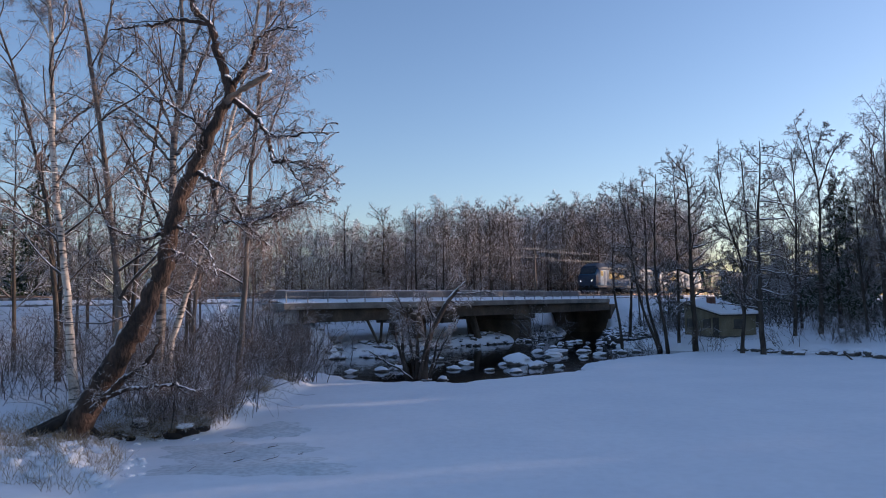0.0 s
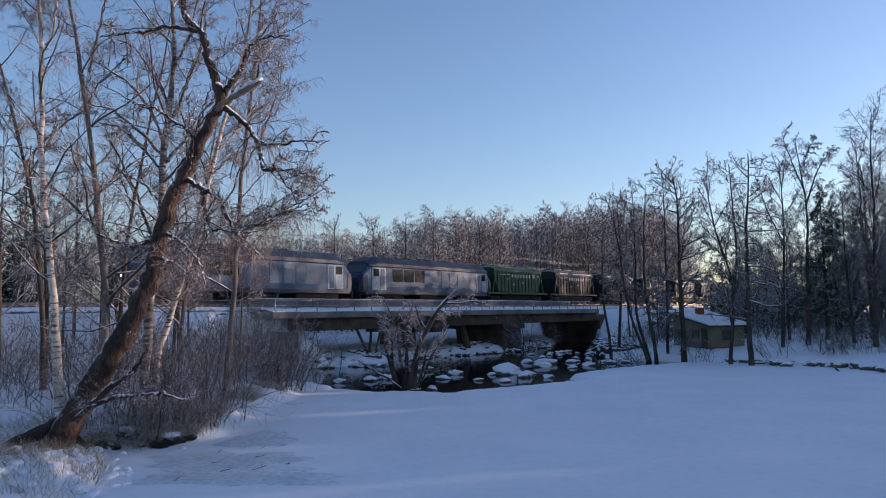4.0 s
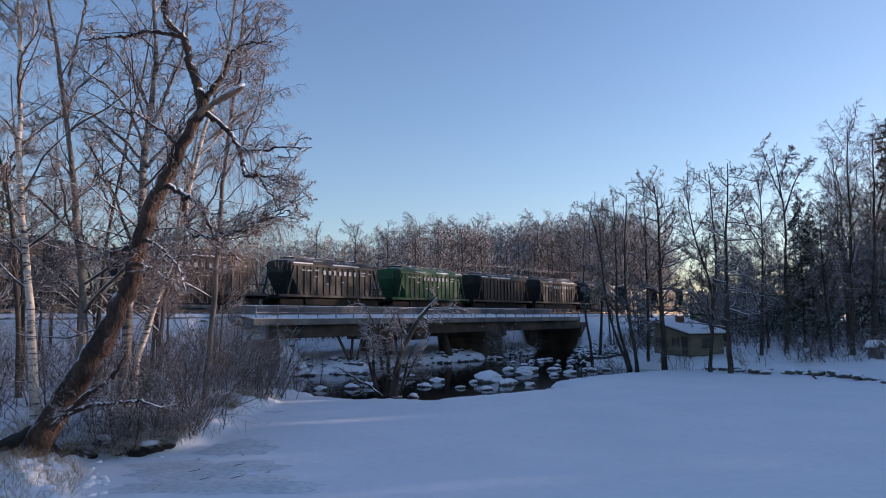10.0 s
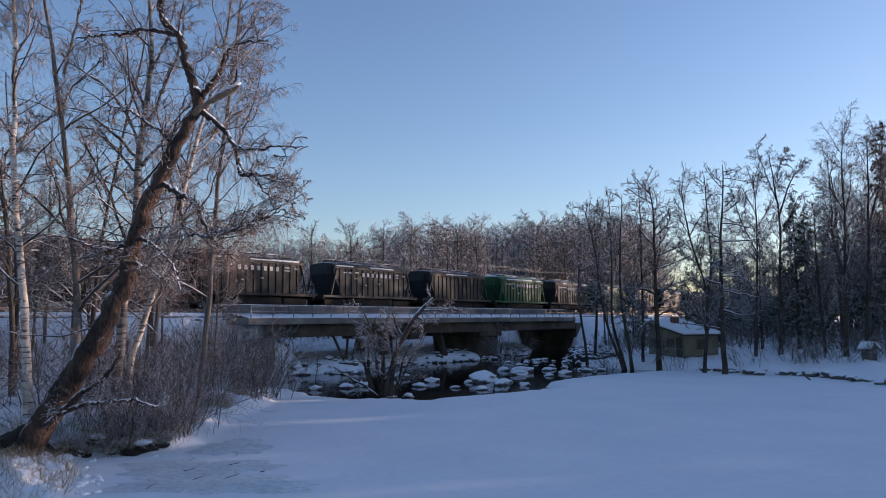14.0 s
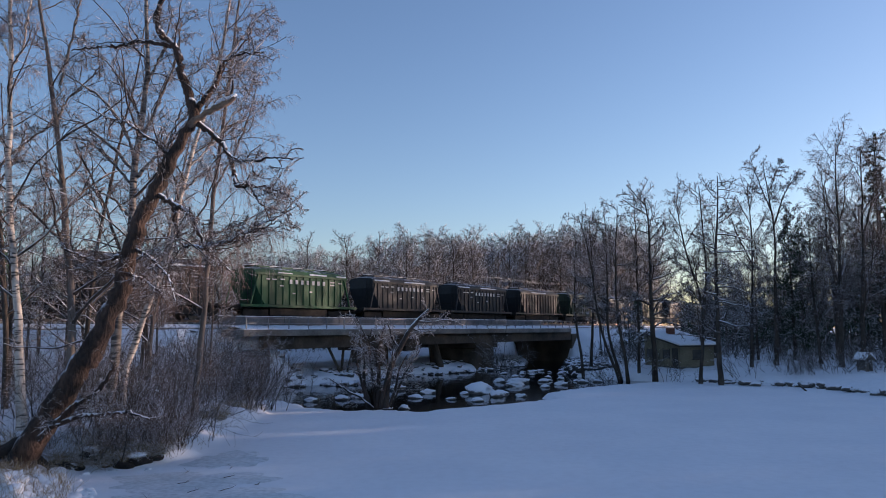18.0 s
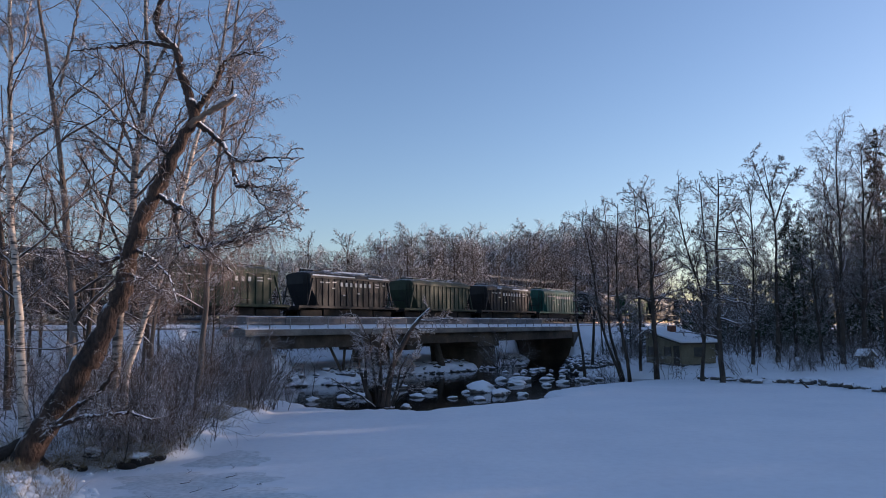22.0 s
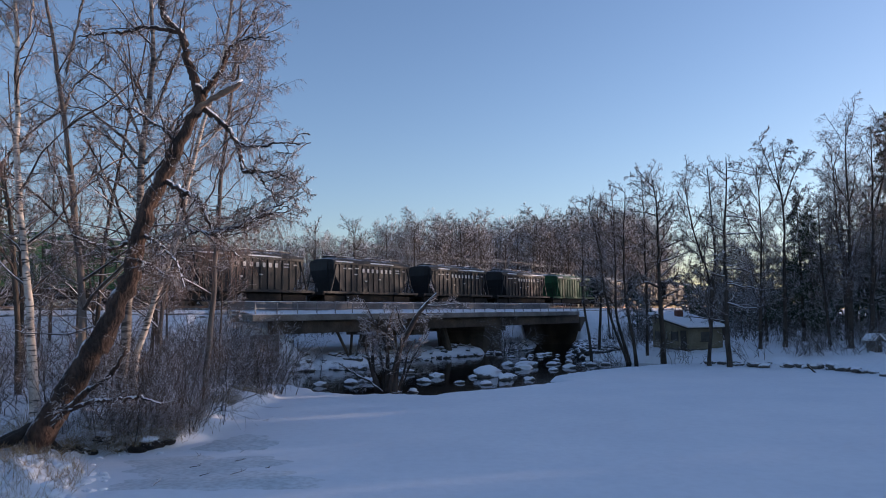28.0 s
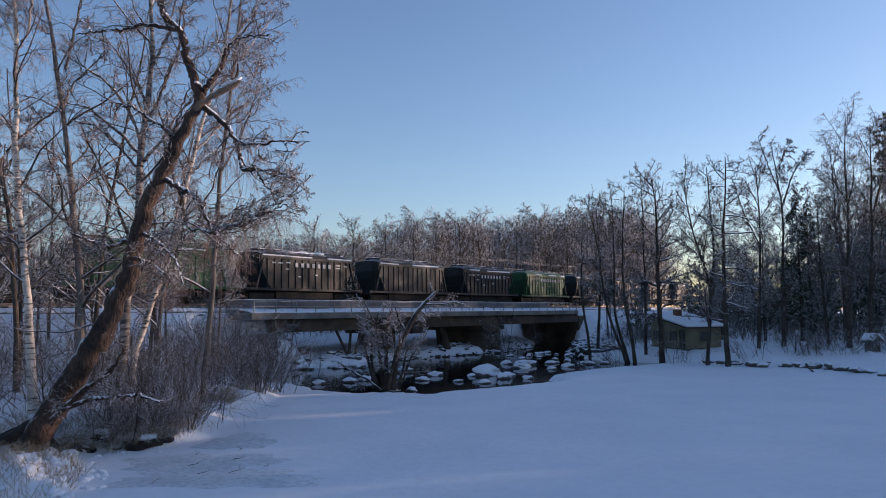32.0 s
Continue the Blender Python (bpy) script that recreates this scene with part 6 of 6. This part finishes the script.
def hopper(colour, lettered, snow, seed):
    """A covered hopper wagon: ribbed sides, ends that slope in, a rounded roof."""
    rng = random.Random(seed)
    p = PAINTS[colour]
    names = {"black": "sooty black", "grey": "dark grey", "brown": "dull brown", "green": "green", "teal": "blue-green", "olive": "dark olive"}
    ob = place("hopper_wagon", Matrix(), names[colour] + " ribbed hopper wagon" + (" with pale markings" if lettered else "") + (", snow-heaped roof" if snow > 1 else ", thinly snowy roof"), "freight wagon", "wagons of the goods train")
    H, W, B = 5.45, 1.52, 6.75
    bm = bmesh.new()
    prof = [(-H, 4.02), (-H, 3.3), (-H + 0.3, 2.6), (-H + 1.1, 1.36), (H - 1.1, 1.36), (H - 0.3, 2.6), (H, 3.3), (H, 4.02)]
    a = [bm.verts.new((x, -W, z)) for x, z in prof]
    b = [bm.verts.new((x, W, z)) for x, z in prof]
    bm.faces.new(a)
    bm.faces.new(b[::-1])
    for i in range(len(prof)):
        j = (i + 1) % len(prof)
        bm.faces.new((a[j], a[i], b[i], b[j]))
    bmesh.ops.recalc_face_normals(bm, faces=bm.faces)
    part("body", bm, p, ob)
    # rounded roof, drooping at its ends
    n, k = 10, 9
    V = []
    for i in range(n + 1):
        u = -1 + 2 * i / n
        x = u * (H + 0.05)
        dip = 0.22 * max(0, abs(u) - 0.8) / 0.2
        for j in range(k):
            t = math.pi * j / (k - 1)
            V.append((x, -(W + 0.05) * math.cos(t), 4.0 + (0.58 - dip) * math.sin(t) ** 0.8))
    F = [(i * k + j, (i + 1) * k + j, (i + 1) * k + j + 1, i * k + j + 1) for i in range(n) for j in range(k - 1)]
    F += [(0, j, j + 1, j + 1) for j in range(1, k - 1)]
    bm = bmesh.new()
    vv = [bm.verts.new(v) for v in V]
    for f in F[:n * (k - 1)]:
        bm.faces.new([vv[i] for i in f])
    bm.faces.new(vv[:k])
    bm.faces.new(vv[-k:][::-1])
    bmesh.ops.recalc_face_normals(bm, faces=bm.faces)
    part("roof", bm, p, ob, "rounded steel roof", smooth=False)
    part("roof_walk", boxed(-H + 0.4, H - 0.4, -0.3, 0.3, 4.6, 4.66), UNDER, ob)
    part("ridge_snow", boxed(-H + 0.5, H - 0.5, -0.28, 0.28, 4.662, 4.70, 0.01), SNOW_LUMP, ob)
    for x in (-3.9, -1.3, 1.3, 3.9):
        part("hatch", boxed(x - 0.65, x + 0.65, 0.34, 0.9, 4.46, 4.62, 0.03), p, ob)
        part("hatch", boxed(x - 0.65, x + 0.65, -0.9, -0.34, 4.46, 4.62, 0.03), p, ob)
    for y in (-1, 1):
        part("cornice", boxed(-H - 0.03, H + 0.03, min(y * W, y * (W + 0.1)), max(y * W, y * (W + 0.1)), 3.78, 4.0, 0.015), p, ob)
        part("sill", boxed(-B - 0.1, B + 0.1, min(y * (W - 0.1), y * (W + 0.08)), max(y * (W - 0.1), y * (W + 0.08)), 1.12, 1.35, 0.015), p, ob)
    rib = None
    for y in (-1, 1):
        for i in range(RIBS):
            x = -4.7 + 9.4 * i / (RIBS - 1)
            if rib is None:
                o = part("rib", boxed(-0.045, 0.045, -0.07, 0.03, 1.36, 3.78, 0.01), p, ob)
                rib = o.data
            else:
                o = part("rib", rib, p, ob)
            o.matrix_basis = Matrix.Translation((x, y * (W + 0.05), 0)) @ pose(0, 0, 0, 0, 0, 0 if y > 0 else 180)
        for sg in (-1, 1):
            m = Matrix.Translation((sg * 5.5, y * (W + 0.045), 2.56)) @ pose(0, 0, 0, 0, sg * -17, 0)
            part("end_brace", boxed(-0.06, 0.06, -0.06, 0.06, -1.28, 1.28, 0.01, m), p, ob)
    for x in (-3.4, 0, 3.4):
        bm = bmesh.new()
        bmesh.ops.create_cone(bm, cap_ends=True, segments=4, radius1=0.55, radius2=1.9, depth=0.8, matrix=Matrix.Translation((x, 0, 0.95)) @ pose(0, 0, 0, 0, 0, 45))
        part("chute", bm, UNDER, ob, "discharge chute")
    # plain dark boxes added in place of brake gear, to darken the gap below
    for y in (-1.0, 1.0):
        part("brake_gear", boxed(-3.4, 3.4, min(y * 0.95, y * 1.12), max(y * 0.95, y * 1.12), 0.45, 1.11, 0.04), UNDER, ob)
    part("frame_beam", boxed(-B - 0.15, B + 0.15, -0.3, 0.3, 0.86, 1.15), UNDER, ob)
    for sg in (-1, 1):
        part("end_beam", boxed(sg * (B - 0.02) - 0.13, sg * (B - 0.02) + 0.13, -1.5, 1.5, 0.98, 1.3, 0.02), UNDER, ob)
        coupler(ob, sg * (B + 0.14), sg)
        lad = bmesh.new()
        for y in (-1.2, -0.75):
            box(lad, sg * (H + 0.05) - 0.02, sg * (H + 0.05) + 0.02, y - 0.02, y + 0.02, 1.3, 4.0)
        for i in range(7):
            box(lad, sg * (H + 0.05) - 0.015, sg * (H + 0.05) + 0.015, -1.2, -0.75, 1.5 + i * 0.36, 1.53 + i * 0.36)
        part("ladder", lad, UNDER, ob)
        part("end_platform", boxed(min(sg * (H - 0.3), sg * B), max(sg * (H - 0.3), sg * B), -1.4, 1.4, 1.151, 1.2), UNDER, ob)
        part("end_rail", boxed(sg * (B - 0.05) - 0.025, sg * (B - 0.05) + 0.025, -1.4, 1.4, 2.1, 2.15), UNDER, ob)
        bogie(ob, sg * 4.9, (-0.925, 0.925), 1.35)
    if lettered:
        for y in (-1, 1):
            for i in range(7):
                x = -1.55 + i * 0.66
                x = (x if y < 0 else -x)
                part("marking", boxed(x - 0.15, x + 0.15, min(y * (W + 0.091), y * (W + 0.098)), max(y * (W + 0.091), y * (W + 0.098)), 3.16, 3.52), MARK, ob, "pale painted marking")
            for x, z, l in ((-3.4, 3.4, 0.5), (-4.1, 3.4, 0.4), (-2.5, 3.45, 0.5), (-2.6, 2.9, 0.4), (3.5, 3.45, 0.6), (3.5, 3.2, 0.6), (-1.2, 2.3, 0.3), (0.8, 2.5, 0.35), (4.5, 3.4, 0.4)):
                part("small_marking", boxed(x - l / 2, x + l / 2, min(y * (W + 0.091), y * (W + 0.096)), max(y * (W + 0.091), y * (W + 0.096)), z, z + 0.1), MARK, ob)
    if snow:
        if snow > 1:
            for i in range(14):
                x = rng.uniform(-H + 0.6, H - 0.6)
                bm = bmesh.new()
                bmesh.ops.create_icosphere(bm, subdivisions=2, radius=1.0, matrix=Matrix.Translation((x, rng.uniform(-0.8, 0.8), 4.47)) @ Matrix.Diagonal((rng.uniform(0.5, 1.2), rng.uniform(0.4, 0.75), rng.uniform(0.1, 0.2), 1)))
                part("snow_heap", bm, SNOW_LUMP, ob, "heap of snow on the roof", smooth=True)
        for y in (-1, 1):
            x = -H + 0.2
            while x < H - 1:
                l = rng.uniform(0.8, 2.6)
                if rng.random() < (0.65 if snow > 1 else 0.45):
                    bm = boxed(x, min(x + l, H - 0.1), min(y * (W - 0.3), y * (W + 0.1)), max(y * (W - 0.3), y * (W + 0.1)), 4.002, 4.08 + rng.uniform(0, 0.07), 0.03)
                    part("snow_patch", bm, SNOW_LUMP, ob, "patch of snow on the roof's edge")
                x += l
    return ob


LOCO_BLUE = mat("blue_grey_paint", (0.018, 0.078, 0.145), (0.034, 0.115, 0.20), 0.6, 0.5, 0.1, 5.0, spec=0.3)
LOCO_PALE = mat("pale_cab_paint", (0.22, 0.31, 0.36), (0.33, 0.43, 0.48), 0.6, 0.5, 0.1, 5.0, spec=0.3)
LOCO_DARK = mat("dark_blue_paint", (0.016, 0.027, 0.05), (0.028, 0.044, 0.075), 0.8, 0.55, 0.1, 5.0, spec=0.35)
LAMP = bpy.data.materials.new("headlight_glow")
LAMP.use_nodes = True
LAMP.node_tree.nodes["Principled BSDF"].inputs["Emission Color"].default_value = (1.0, 0.96, 0.88, 1)
LAMP.node_tree.nodes["Principled BSDF"].inputs["Emission Strength"].default_value = 2.0


def loft(stations):
    """A closed body through upright six-sided cross-sections: x, z of sill, waist, shoulder and top, half widths at waist and top."""
    bm = bmesh.new()
    rings = []
    for x, z0, z1, z2, z3, w, wt in stations:
        rings.append([bm.verts.new((x, y, z)) for y, z in ((-w * 0.96, z0), (-w, z1), (-w * 0.98, z2), (-wt, z3), (wt, z3), (w * 0.98, z2), (w, z1), (w * 0.96, z0))])
    for a, b in zip(rings, rings[1:]):
        for i in range(8):
            j = (i + 1) % 8
            bm.faces.new((a[i], a[j], b[j], b[i]))
    bm.faces.new(rings[0][::-1])
    bm.faces.new(rings[-1])
    bmesh.ops.recalc_face_normals(bm, faces=bm.faces)
    return bm


def locomotive(lit):
    ob = place("locomotive", Matrix(), "blue-grey diesel locomotive with dark nose and dark roof" + (", headlights on" if lit else ""), "locomotive", "locomotives of the goods train")
    L = 10.9
    part("body", loft([(-L, 1.1, 1.5, 2.0, 2.4, 1.15, 0.95), (-L + 0.25, 1.05, 1.6, 2.5, 2.75, 1.42, 1.2), (-L + 1.3, 1.05, 1.6, 3.35, 3.9, 1.5, 1.25), (-L + 1.5, 1.05, 1.6, 3.4, 3.92, 1.5, 1.25), (L - 1.5, 1.05, 1.6, 3.4, 3.92, 1.5, 1.25),
                       (L - 1.3, 1.05, 1.6, 3.35, 3.9, 1.5, 1.25), (L - 0.25, 1.05, 1.6, 2.5, 2.75, 1.42, 1.2), (L, 1.1, 1.5, 2.0, 2.4, 1.15, 0.95)]), LOCO_BLUE, ob, "blue-grey painted body")
    part("roof", loft([(-L + 1.0, 3.42, 3.46, 3.6, 4.0, 1.47, 1.0), (-L + 2.2, 3.42, 3.5, 3.8, 4.42, 1.53, 0.95), (L - 2.2, 3.42, 3.5, 3.8, 4.42, 1.53, 0.95), (L - 1.0, 3.42, 3.46, 3.6, 4.0, 1.47, 1.0)]), LOCO_DARK, ob, "dark blue roof")
    part("skirt", boxed(-L + 0.5, L - 0.5, -1.46, 1.46, 0.85, 1.2, 0.03), LOCO_DARK, ob)
    part("fuel_tank", boxed(-2.2, 2.2, -1.3, 1.3, 0.3, 0.85, 0.1), UNDER, ob)
    for sg in (-1, 1):
        part("nose", loft([(sg * L + sg * 0.04, 1.12, 1.5, 2.0, 2.38, 1.12, 0.93), (sg * (L - 0.22), 1.1, 1.6, 2.5, 2.74, 1.44, 1.22), (sg * (L - 0.8), 1.1, 1.6, 2.6, 2.9, 1.515, 1.26)]), LOCO_DARK, ob, "dark nose")
        m = Matrix.Translation((sg * (L - 0.73), 0, 3.3)) @ pose(0, 0, 0, 0, sg * -42.5, 0)
        part("windscreen", boxed(-0.05, 0.06, -1.2, 1.2, -0.62, 0.6, 0.02, m), DARKGLASS, ob)
        for y in (-1, 1):
            part("cab_side", boxed(min(sg * (L - 3.3), sg * (L - 1.35)), max(sg * (L - 3.3), sg * (L - 1.35)), min(y * 1.49, y * 1.525), max(y * 1.49, y * 1.525), 1.25, 3.38, 0.01), LOCO_PALE, ob, "pale cab side")
            part("cab_window", boxed(min(sg * (L - 2.3), sg * (L - 1.5)), max(sg * (L - 2.3), sg * (L - 1.5)), min(y * 1.5, y * 1.54), max(y * 1.5, y * 1.54), 2.55, 3.25, 0.01), DARKGLASS, ob)
            part("cab_door", boxed(min(sg * (L - 3.1), sg * (L - 2.5)), max(sg * (L - 3.1), sg * (L - 2.5)), min(y * 1.5, y * 1.535), max(y * 1.5, y * 1.535), 1.3, 3.25, 0.02), LOCO_BLUE, ob)
            part("handrail", rod(bmesh.new(), (sg * (L - 2.42), y * 1.58, 1.2), (sg * (L - 2.42), y * 1.58, 2.6), 0.02), STEEL, ob)
            part("headlight", rod(bmesh.new(), (sg * (L - 0.05), y * 0.85, 1.85), (sg * (L + 0.07), y * 0.85, 1.85), 0.075, 0.075, 12), LAMP if (lit and sg < 0) else DARKGLASS, ob)
            part("buffer", rod(bmesh.new(), (sg * (L - 0.1), y * 0.875, 1.05), (sg * (L + 0.35), y * 0.875, 1.05), 0.1, 0.22, 12), UNDER, ob)
        coupler(ob, sg * (L - 0.2), sg)
        part("plough", boxed(min(sg * (L - 0.1), sg * (L + 0.1)), max(sg * (L - 0.1), sg * (L + 0.1)), -1.3, 1.3, 0.2, 0.9, 0.03), UNDER, ob)
        bogie(ob, sg * 6.9, (-1.85, 0.0, 1.85), 2.5)
    for y in (-1, 1):
        for x in (-6.6, -4.9, -3.2):
            part("grille", boxed(x, x + 1.5, min(y * 1.49, y * 1.53), max(y * 1.49, y * 1.53), 2.1, 3.3, 0.02), DARKGLASS, ob, "dark side panel")
        for x in (1.2, 2.6, 4.0):
            part("panel", boxed(x, x + 1.2, min(y * 1.49, y * 1.515), max(y * 1.49, y * 1.515), 1.6, 3.2, 0.02), LOCO_BLUE, ob)
    for x in (-3.0, 0.5, 3.5):
        part("roof_fan", rod(bmesh.new(), (x, 0, 4.4), (x, 0, 4.55), 0.7, 0.7, 20), UNDER, ob)
    part("exhaust", boxed(-0.9, -0.3, -0.3, 0.3, 4.4, 4.62, 0.02), UNDER, ob)
    return ob


# colour, markings, snow of each wagon from the front
CONSIST = ["green 1 0", "black 1 1", "black 1 1", "black 0 1", "grey 1 1", "grey 1 1", "green 1 1", "brown 0 1", "brown 1 1", "black 1 1", "grey 1 1", "black 0 1", "green 1 2", "brown 1 1", "green 1 1", "grey 1 1",
           "grey 1 1", "black 0 1", "olive 1 0", "black 1 2", "olive 0 0", "brown 1 1", "teal 1 0", "brown 1 1", "green 1 2", "grey 1 1", "grey 1 1", "black 1 1", "black 1 1", "green 0 2", "black 1 2", "grey 0 1",
           "black 1 1", "green 1 1", "grey 1 1", "brown 0 1", "black 1 1", "grey 1 1"]


def train():
    """Each vehicle with its distance behind the first wagon's front end."""
    made, out = {}, []
    a = locomotive(True)
    out.append((a, -45.5 + 11.4))
    b = locomotive(False)
    out.append((b, -22.6 + 11.4))
    for i, key in enumerate(CONSIST):
        if key in made:
            ob = copy_thing(made[key], Matrix())
        else:
            c, l, s = key.split()
            ob = made[key] = hopper(c, l == "1", int(s), i)
        out.append((ob, 14.72 * i + 5.45))
    return out


TRAIN = train()


# ---- small things on the bank and the ice ----
def dry_grass():
    rng = np.random.default_rng(31)
    x, y = np.r_[rng.uniform(-20, -7.5, 2500), rng.uniform(-14, -8, 4200)], np.r_[rng.uniform(17, 46, 2500), rng.uniform(15.5, 25, 4200)]
    d = signed(WET, x, y)
    keep = (d > 0.1) & (d < 3.5)
    x, y = x[keep], y[keep]
    n = len(x)
    P = np.zeros((n, 4, 3))
    P[:, 0] = np.stack([x, y, height(x, y) - 0.03], axis=1)
    v = np.concatenate([rng.normal(size=(n, 2)) * 0.5, np.ones((n, 1))], axis=1)
    for j in range(1, 4):
        v[:, :2] *= 1.35
        u = v / np.linalg.norm(v, axis=1, keepdims=True)
        P[:, j] = P[:, j - 1] + u * (rng.uniform(0.08, 0.2, n))[:, None]
    R = np.full((n, 4), 0.006) * np.linspace(1, 0.4, 4)
    tagged(new("dry_grass", np_mesh("dry_grass", *tubes(P, R, 3), REED)), "dry grass stalks sticking out of the snowy bank", "grass", kind="stuff")


dry_grass()


def snow_clods():
    """Clods and crusts of snow on the trodden foot of the bank."""
    rng = np.random.default_rng(23)
    base = [stone_mesh(i + 20, False) for i in range(4)]
    shape = [(np.array([v.co for v in me.vertices]), np.array([p.vertices for p in me.polygons])) for me in base]
    for me in base:
        bpy.data.meshes.remove(me)
    out = []
    while len(out) < 170:
        x, y = rng.uniform(-14, -7.8), rng.uniform(16.2, 22.5)
        d = signed(WET, np.array([x]), np.array([y]))[0]
        if not -0.5 < d < 2.2:
            continue
        V, F = shape[rng.integers(4)]
        r, a = rng.uniform(0.05, 0.21) * (1.0 if d > 0 else 0.6), rng.uniform(0, 6.28)
        M = np.array([[math.cos(a), -math.sin(a), 0], [math.sin(a), math.cos(a), 0], [0, 0, 0.55]]) * r
        out.append((V @ M.T + np.array([x, y, ground_z(x, y)]), (np.zeros((0, 4), int), F)))
    tagged(new("snow_clods", np_mesh("snow_clods", *merged(out), SNOW_LUMP)), "clods of crusted snow on the trodden bank", "snow clods", kind="stuff")


snow_clods()


def fallen_sticks():
    rng = random.Random(8)
    spots = [(-5.9, 22.4, 0.35), (-6.6, 20.2, 0.3), (-5.2, 19.4, 0.5), (-4.6, 19.9, 0.28), (-6.0, 19.2, 0.3), (-6.9, 18.4, 0.7), (-5.6, 21.0, 0.3), (-7.0, 21.8, 0.3)]
    for x, y, l in spots:
        ob = place("fallen_stick", pose(x, y, 0.03, 0, 0, rng.uniform(0, 360)), "small dark stick lying on the snowy ice", "stick", "sticks on the ice")
        q = smooth_path([(-l / 2, 0, 0), (-l / 6, 0.04, 0.02), (l / 5, -0.03, 0.03), (l / 2, 0.05, 0.06)], 7)[None]
        part("stick", np_mesh("stick", *tubes(q, np.linspace(0.014, 0.006, 7)[None], 5), BARK), BARK, ob)
        q = smooth_path([(l / 8, 0, 0.02), (l / 4, 0.1, 0.06), (l / 3, 0.18, 0.10)], 5)[None]
        part("side_twig", np_mesh("side_twig", *tubes(q, np.linspace(0.008, 0.004, 5)[None], 4), BARK), BARK, ob)
    ob = place("branch_in_ice", pose(23.6, 47.2, 0.0, 0, 0, 0), "dark branch frozen upright into the pond's ice", "branch")
    q = smooth_path([(0.35, 0, -0.1), (0.0, 0, 0.2), (-0.3, 0, 0.5)], 7)[None]
    part("stick", np_mesh("stick", *tubes(q, np.linspace(0.07, 0.04, 7)[None], 6), BARK), BARK, ob)


fallen_sticks()


def slush():
    """Thin grey ice along the near bank, where the snow has melted through."""
    rng = np.random.default_rng(3)
    for cx, cy, rx, ry in ((-6.6, 20.6, 2.2, 1.5), (-5.4, 18.6, 2.6, 1.1), (-6.4, 24.0, 1.2, 1.6)):
        n = 60
        a = np.linspace(0, 2 * np.pi, n, endpoint=False)
        r = 1 + 0.16 * np.sin(3 * a + rng.uniform(0, 6)) + 0.10 * np.sin(7 * a + rng.uniform(0, 6)) + 0.05 * np.sin(13 * a + rng.uniform(0, 6))
        rings = [np.stack([cx + rx * f * r * np.cos(a), cy + ry * f * r * np.sin(a)], axis=1) for f in (0.02, 0.3, 0.6, 0.85, 1.0)]
        XY = np.concatenate(rings)
        Z = height(XY[:, 0], XY[:, 1]) + np.repeat([0.012, 0.012, 0.012, 0.010, -0.004], n)
        i = (np.arange(4)[:, None] * n + np.arange(n)[None, :])
        j = (np.arange(4)[:, None] * n + (np.arange(n)[None, :] + 1) % n)
        F = np.stack([i, j, j + n, i + n], axis=-1).reshape(-1, 4)
        tagged(new("bare_ice", np_mesh("bare_ice", np.column_stack([XY, Z]), F, SLUSH)), "patch of grey bare ice in the snow", "ice", "bare ice patches", kind="structure")


slush()


def motions():
    keys = [0.0, 4.0, 8.0, 12.0, 16.0, 20.0, 24.0, 28.0, 32.0]
    for ob, behind in TRAIN:
        rows = []
        for t in keys:
            u = t / 16 - 1
            s = -132.13 - 270.4 * u + 1.44 * u * u - 0.5 * u ** 3 + behind
            rows.append((t, rail_pose(s, TRACK_Q, RAIL_Z)))
        walk(ob, rows)


motions()
